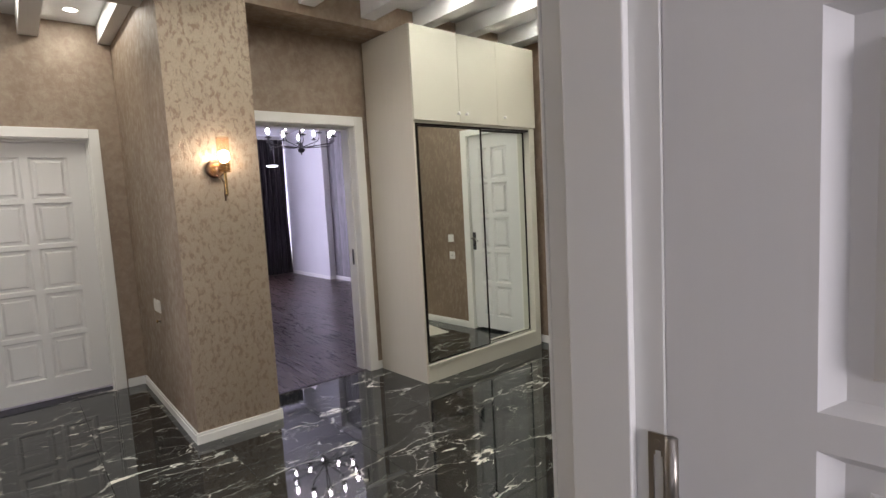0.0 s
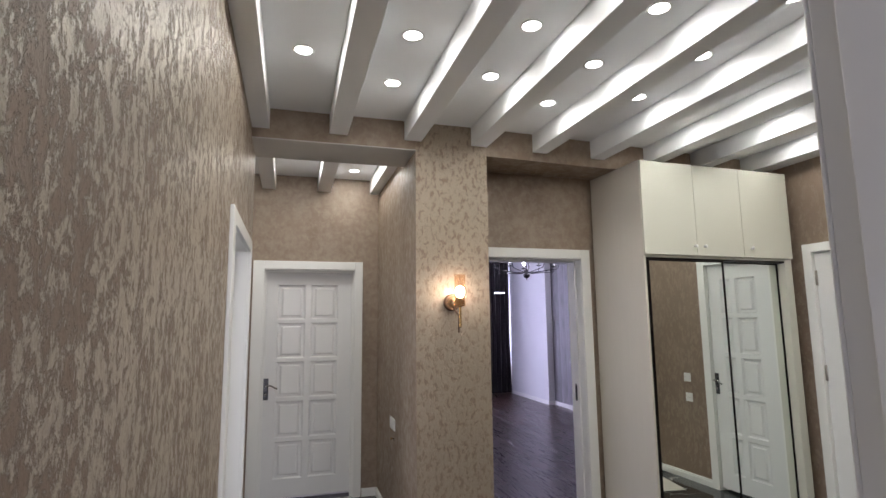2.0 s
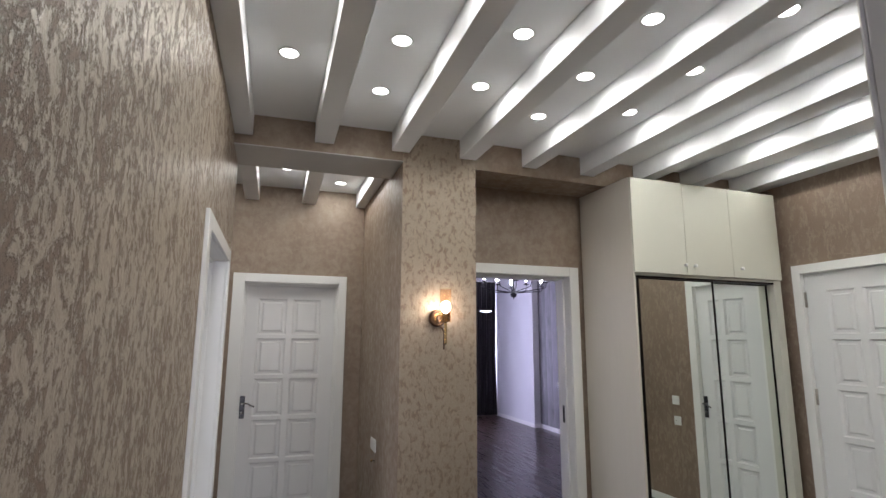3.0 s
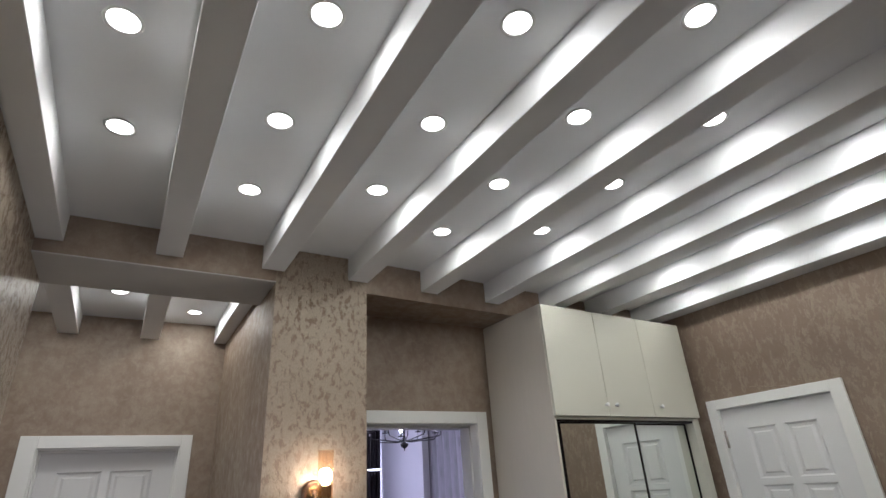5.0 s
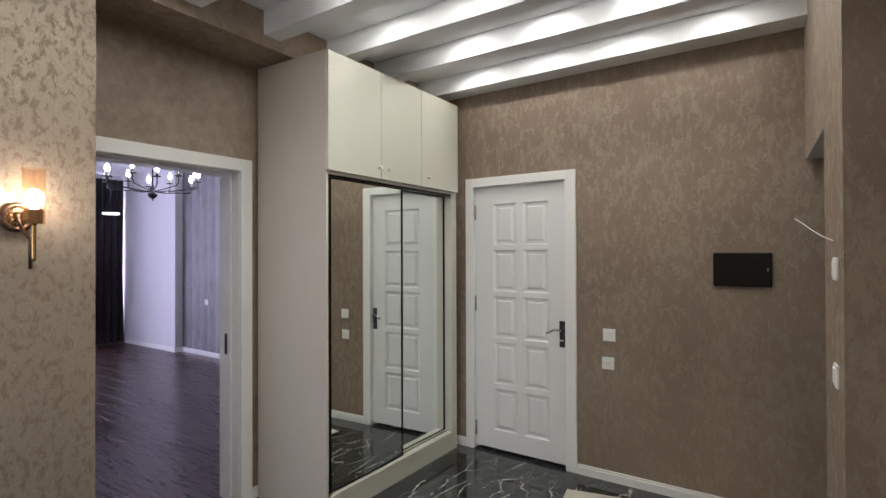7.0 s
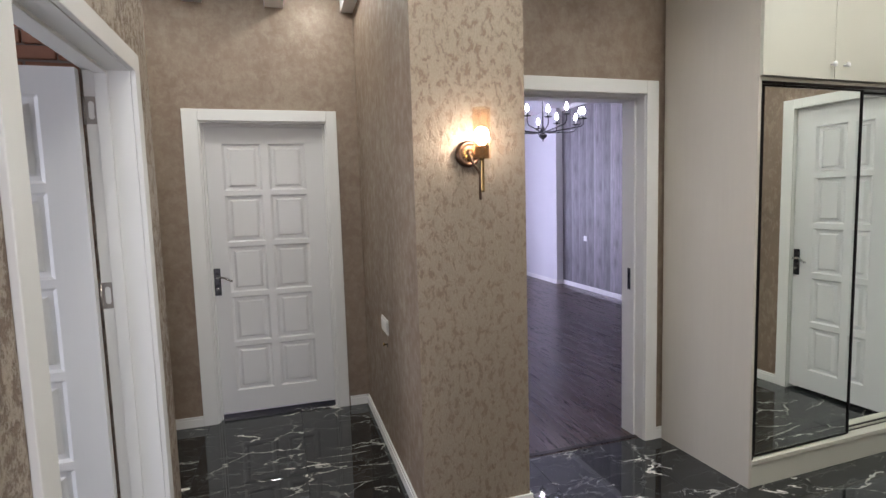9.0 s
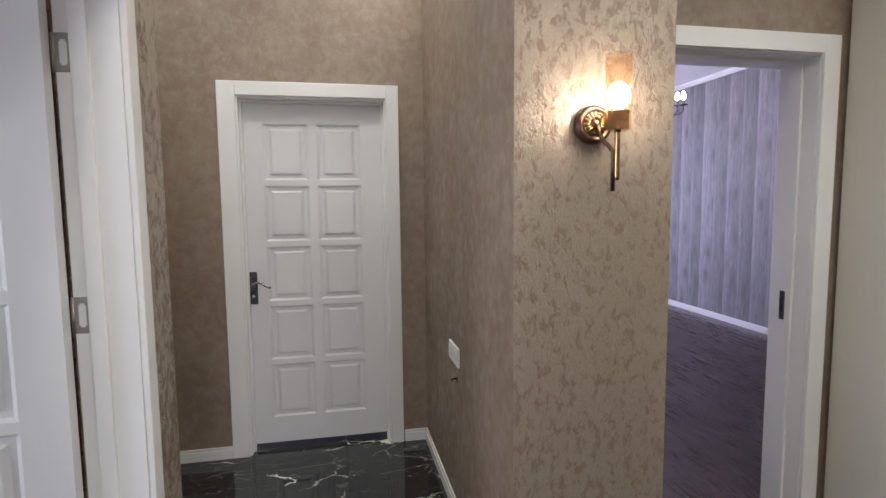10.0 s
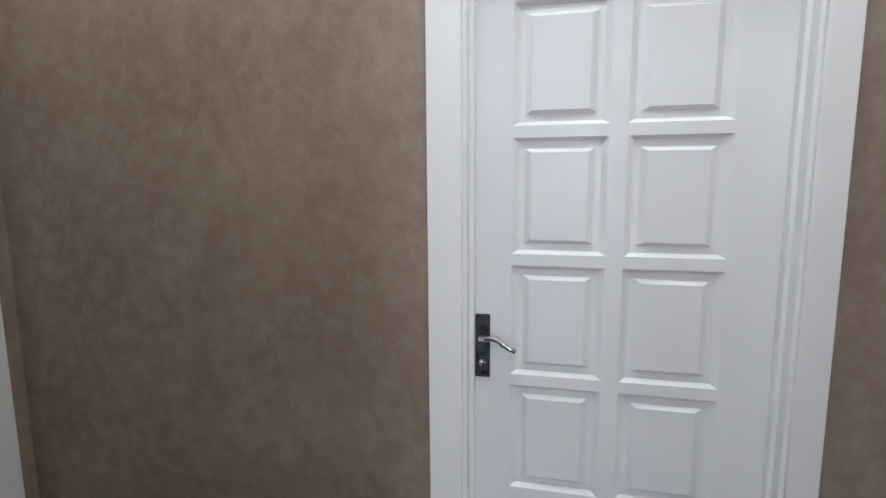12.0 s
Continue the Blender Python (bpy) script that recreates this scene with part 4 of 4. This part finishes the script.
def chandelier():
    cx, cy = 3.19, 6.68
    c = root("chandelier", pose(cx, cy, 2.085), "black twelve-arm chandelier with lit candle bulbs in the living room", "chandelier")
    bm = bmesh.new()
    turned(bm, [(0.003, 0.0), (0.007, 0.008), (0.004, 0.018), (0.012, 0.026), (0.034, 0.038), (0.046, 0.058), (0.048, 0.075), (0.040, 0.082), (0.020, 0.086), (0.016, 0.16)], 24)
    part("hub", bm, DARK_PAINT, c, "black turned hub with a finial", True)
    bm = bmesh.new()
    tube(bm, [(0, 0, 0.14), (0, 0, 0.79)], 0.008)
    part("pole", bm, DARK_PAINT, c, "black hanging rod", True)
    bm = bmesh.new()
    turned(bm, [(0.065, 0.815), (0.065, 0.80), (0.03, 0.785), (0.01, 0.775)], 24)
    part("canopy", bm, DARK_PAINT, c, "round black ceiling rose", True)
    n = 12
    for k in range(n):
        a = 2 * np.pi * (k + 0.3) / n
        r = 0.465 if k % 2 == 0 else 0.41
        dz = 0.0 if k % 2 == 0 else 0.035
        ca, sa = np.cos(a), np.sin(a)
        bm = bmesh.new()
        tube(bm, [(0.018 * ca, 0.018 * sa, 0.14), (0.03 * ca, 0.03 * sa, 0.10), (0.10 * ca, 0.10 * sa, 0.095 + dz / 3), (0.30 * ca, 0.30 * sa, 0.115 + dz / 2), ((r - 0.03) * ca, (r - 0.03) * sa, 0.125 + dz / 2), (r * ca, r * sa, 0.145 + dz), (r * ca, r * sa, 0.20 + dz)], 0.006, 8)
        arm = part("arm", bm, DARK_PAINT, c, "curved black arm", True)
        bm = bmesh.new()
        turned(bm, [(0.008, 0.195), (0.036, 0.198), (0.040, 0.206), (0.014, 0.206), (0.012, 0.250)], 16, (r * ca, r * sa, dz))
        part("candle_cup", bm, DARK_PAINT, arm, "black drip pan and sleeve", True)
        bm = bmesh.new()
        turned(bm, [(0.008, 0.250), (0.017, 0.266), (0.019, 0.280), (0.013, 0.302), (0.003, 0.325)], 12, (r * ca, r * sa, dz))
        part("bulb", bm, CANDLE, arm, "lit candle-shaped bulb", True)
    return c


chandelier()

p = root("pendant_lamp", pose(2.27, 5.42, 1.845), "small black cone pendant lamp, lit, hanging in the living room", "pendant lamp")
bm = bmesh.new()
turned(bm, [(0.060, 0.0), (0.058, 0.006), (0.010, 0.012), (0.008, 0.030)], 24)
part("shade", bm, DARK_PAINT, p, "flat black disc shade", True)
bm = bmesh.new()
turned(bm, [(0.057, -0.001), (0.057, -0.009), (0.045, -0.012)], 24)
part("diffuser", bm, LED, p, "glowing disc diffuser")
bm = bmesh.new()
for k in range(3):
    a = 2 * np.pi * k / 3
    tube(bm, [(0.056 * np.cos(a), 0.056 * np.sin(a), 0.004), (0, 0, 0.16)], 0.0018, 6)
tube(bm, [(0, 0, 0.16), (0, 0, 1.055)], 0.0015, 6)
part("cord", bm, DARK_PAINT, p, "thin black suspension cords")

switch(pose(4.82, 8.42, 0.80, 0, 0, -90), "white switch on the grey board wallpaper", "light switch", "rocker")

# ---- side rooms ----
structure("wall_brick_room", ROOM_WALL, [(-3.3, -3.2, 1.5, 3.9, 0, 0.75), (-3.3, -3.2, 1.5, 3.9, 2.05, 3.0), (-3.3, -3.2, 1.5, 2.0, 0.75, 2.05), (-3.3, -3.2, 3.2, 3.9, 0.75, 2.05), (-3.2, -0.34, 1.5, 1.6, 0, 3.0)], "pale wall of the brick room", "wall")
structure("ceiling_brick_room", CEILING, [(-3.3, -0.34, 1.5, 3.9, 2.9, 3.0)], "white ceiling of the brick room", "ceiling")
brick_wall = structure("wall_brick_room_north", MORTAR, [(-3.2, -0.34, 3.722, 3.79, 0, 2.9)], "bare red brick wall with rough mortar joints", "wall")
structure("wall_start_room", ROOM_WALL, [(-1.6, -1.5, -3.0, 0.34, 0, 3.0), (2.75, 2.85, -3.0, 0.5, 0, 3.0), (-1.6, -0.2, -3.1, -3.0, 0, 3.0), (1.4, 2.85, -3.1, -3.0, 0, 3.0), (-0.2, 1.4, -3.1, -3.0, 0, 0.8), (-0.2, 1.4, -3.1, -3.0, 2.2, 3.0),], "pale wall of the room the walk starts in", "wall")
structure("ceiling_start_room", CEILING, [(-1.6, 2.85, -3.1, 0.34, 3.0, 3.1)], "white ceiling of the first room", "ceiling")

# unseen shell behind door_1, added to stop the sky leaking under its leaf
structure("wall_back_room", ROOM_WALL, [(-1.6, -1.5, 5.25, 7.6, 0, 2.9), (1.0, 1.08, 5.25, 7.6, 0, 2.9), (-1.6, 1.08, 7.5, 7.6, 0, 2.9)], "unseen pale wall added behind the passage door against sky light", "wall")
structure("ceiling_back_room", CEILING, [(-1.6, 1.08, 5.25, 7.6, 2.9, 3.0)], "unseen white ceiling added behind the passage door against sky light", "ceiling")
structure("floor_back_room", TRIM, [(-1.5, 1.0, 5.20, 7.5, -0.1, -0.002)], "pale floor behind the passage door", "floor")

# ---- pieces: bricks, tiles and planks ----
random.seed(4)
bm = bmesh.new()
box(bm, -0.105, 0.105, -0.022, 0.0, -0.024, 0.024, 0.003)
brick_mesh = bpy.data.meshes.new("brick")
bm.to_mesh(brick_mesh)
bm.free()
brick_mesh.materials.append(CLAY)
bm = bmesh.new()
box(bm, -0.048, 0.048, -0.022, 0.0, -0.024, 0.024, 0.003)
half_mesh = bpy.data.meshes.new("half_brick")
bm.to_mesh(half_mesh)
bm.free()
half_mesh.materials.append(CLAY)
for row in range(49):
    if row % 2:
        b = new("brick", half_mesh)
        b.parent = brick_wall
        b.matrix_local = pose(-0.395, 3.722, 0.03 + row * 0.0585)
    for col in range(5):
        b = new("brick", brick_mesh)
        b.parent = brick_wall
        b.matrix_local = pose(-0.448 - 0.222 * col - (0.11 if row % 2 else 0) + random.uniform(-0.004, 0.004), 3.724 - random.uniform(0, 0.006), 0.03 + row * 0.0585 + random.uniform(-0.002, 0.002), 0, random.uniform(-0.8, 0.8), 0)


def slab(name, mat, x0, x1, y0, y1, z, parent, thick=0.012, chamfer=0.0012):
    bm = bmesh.new()
    c = chamfer
    low = [bm.verts.new(p) for p in ((x0, y0, z - thick), (x1, y0, z - thick), (x1, y1, z - thick), (x0, y1, z - thick))]
    mid = [bm.verts.new(p) for p in ((x0, y0, z - c), (x1, y0, z - c), (x1, y1, z - c), (x0, y1, z - c))]
    top = [bm.verts.new(p) for p in ((x0 + c, y0 + c, z), (x1 - c, y0 + c, z), (x1 - c, y1 - c, z), (x0 + c, y1 - c, z))]
    for a, b in ((low, mid), (mid, top)):
        for k in range(4):
            bm.faces.new((a[k], a[(k + 1) % 4], b[(k + 1) % 4], b[k]))
    bm.faces.new(top)
    return part(name, bm, mat, parent)


floor_tiles = root("floor_tiles", pose(0, 0, 0), "polished black marble floor tiles with white veins", "floor", kind="structure")
TILE_W, TILE_H, TX, TY, JOINT = 0.60, 1.20, 0.40, 0.545, 0.0012
for i in range(-4, 10):
    for j in range(-3, 6):
        x0, y0 = TX + i * TILE_W, TY + j * TILE_H
        x1, y1 = x0 + TILE_W, y0 + TILE_H
        for ax0, ax1, ay0, ay1 in ((-1.70, 4.08, -1.0, 3.885), (-1.70, 1.0, 3.885, 5.20)):
            a0, a1, b0, b1 = max(x0, ax0), min(x1, ax1), max(y0, ay0), min(y1, ay1)
            if a1 - a0 > 0.02 and b1 - b0 > 0.02:
                e = JOINT / 2
                slab("tile", MARBLE, a0 + e, a1 - e, b0 + (e if b0 == y0 else 0), b1 - (e if b1 == y1 else 0), 0.0, floor_tiles)

floor_planks = root("floor_planks", pose(0, 0, 0), "dark brown wood laminate planks of the living room", "floor", kind="structure")
for i in range(22):
    shift = random.uniform(0, 1.2)
    x0 = 1.09 + 0.19 * i
    for j in range(-1, 7):
        y0, y1 = 3.885 + shift + 1.22 * j, 3.885 + shift + 1.22 * (j + 1)
        b0, b1 = max(y0, 3.889), min(y1, 10.95)
        if x0 < 4.82 and b1 - b0 > 0.02:
            slab("plank", PLANK, x0 + 0.0004, min(x0 + 0.19, 4.82) - 0.0004, b0 + 0.0004, b1 - 0.0004, 0.0, floor_planks, chamfer=0.0015)
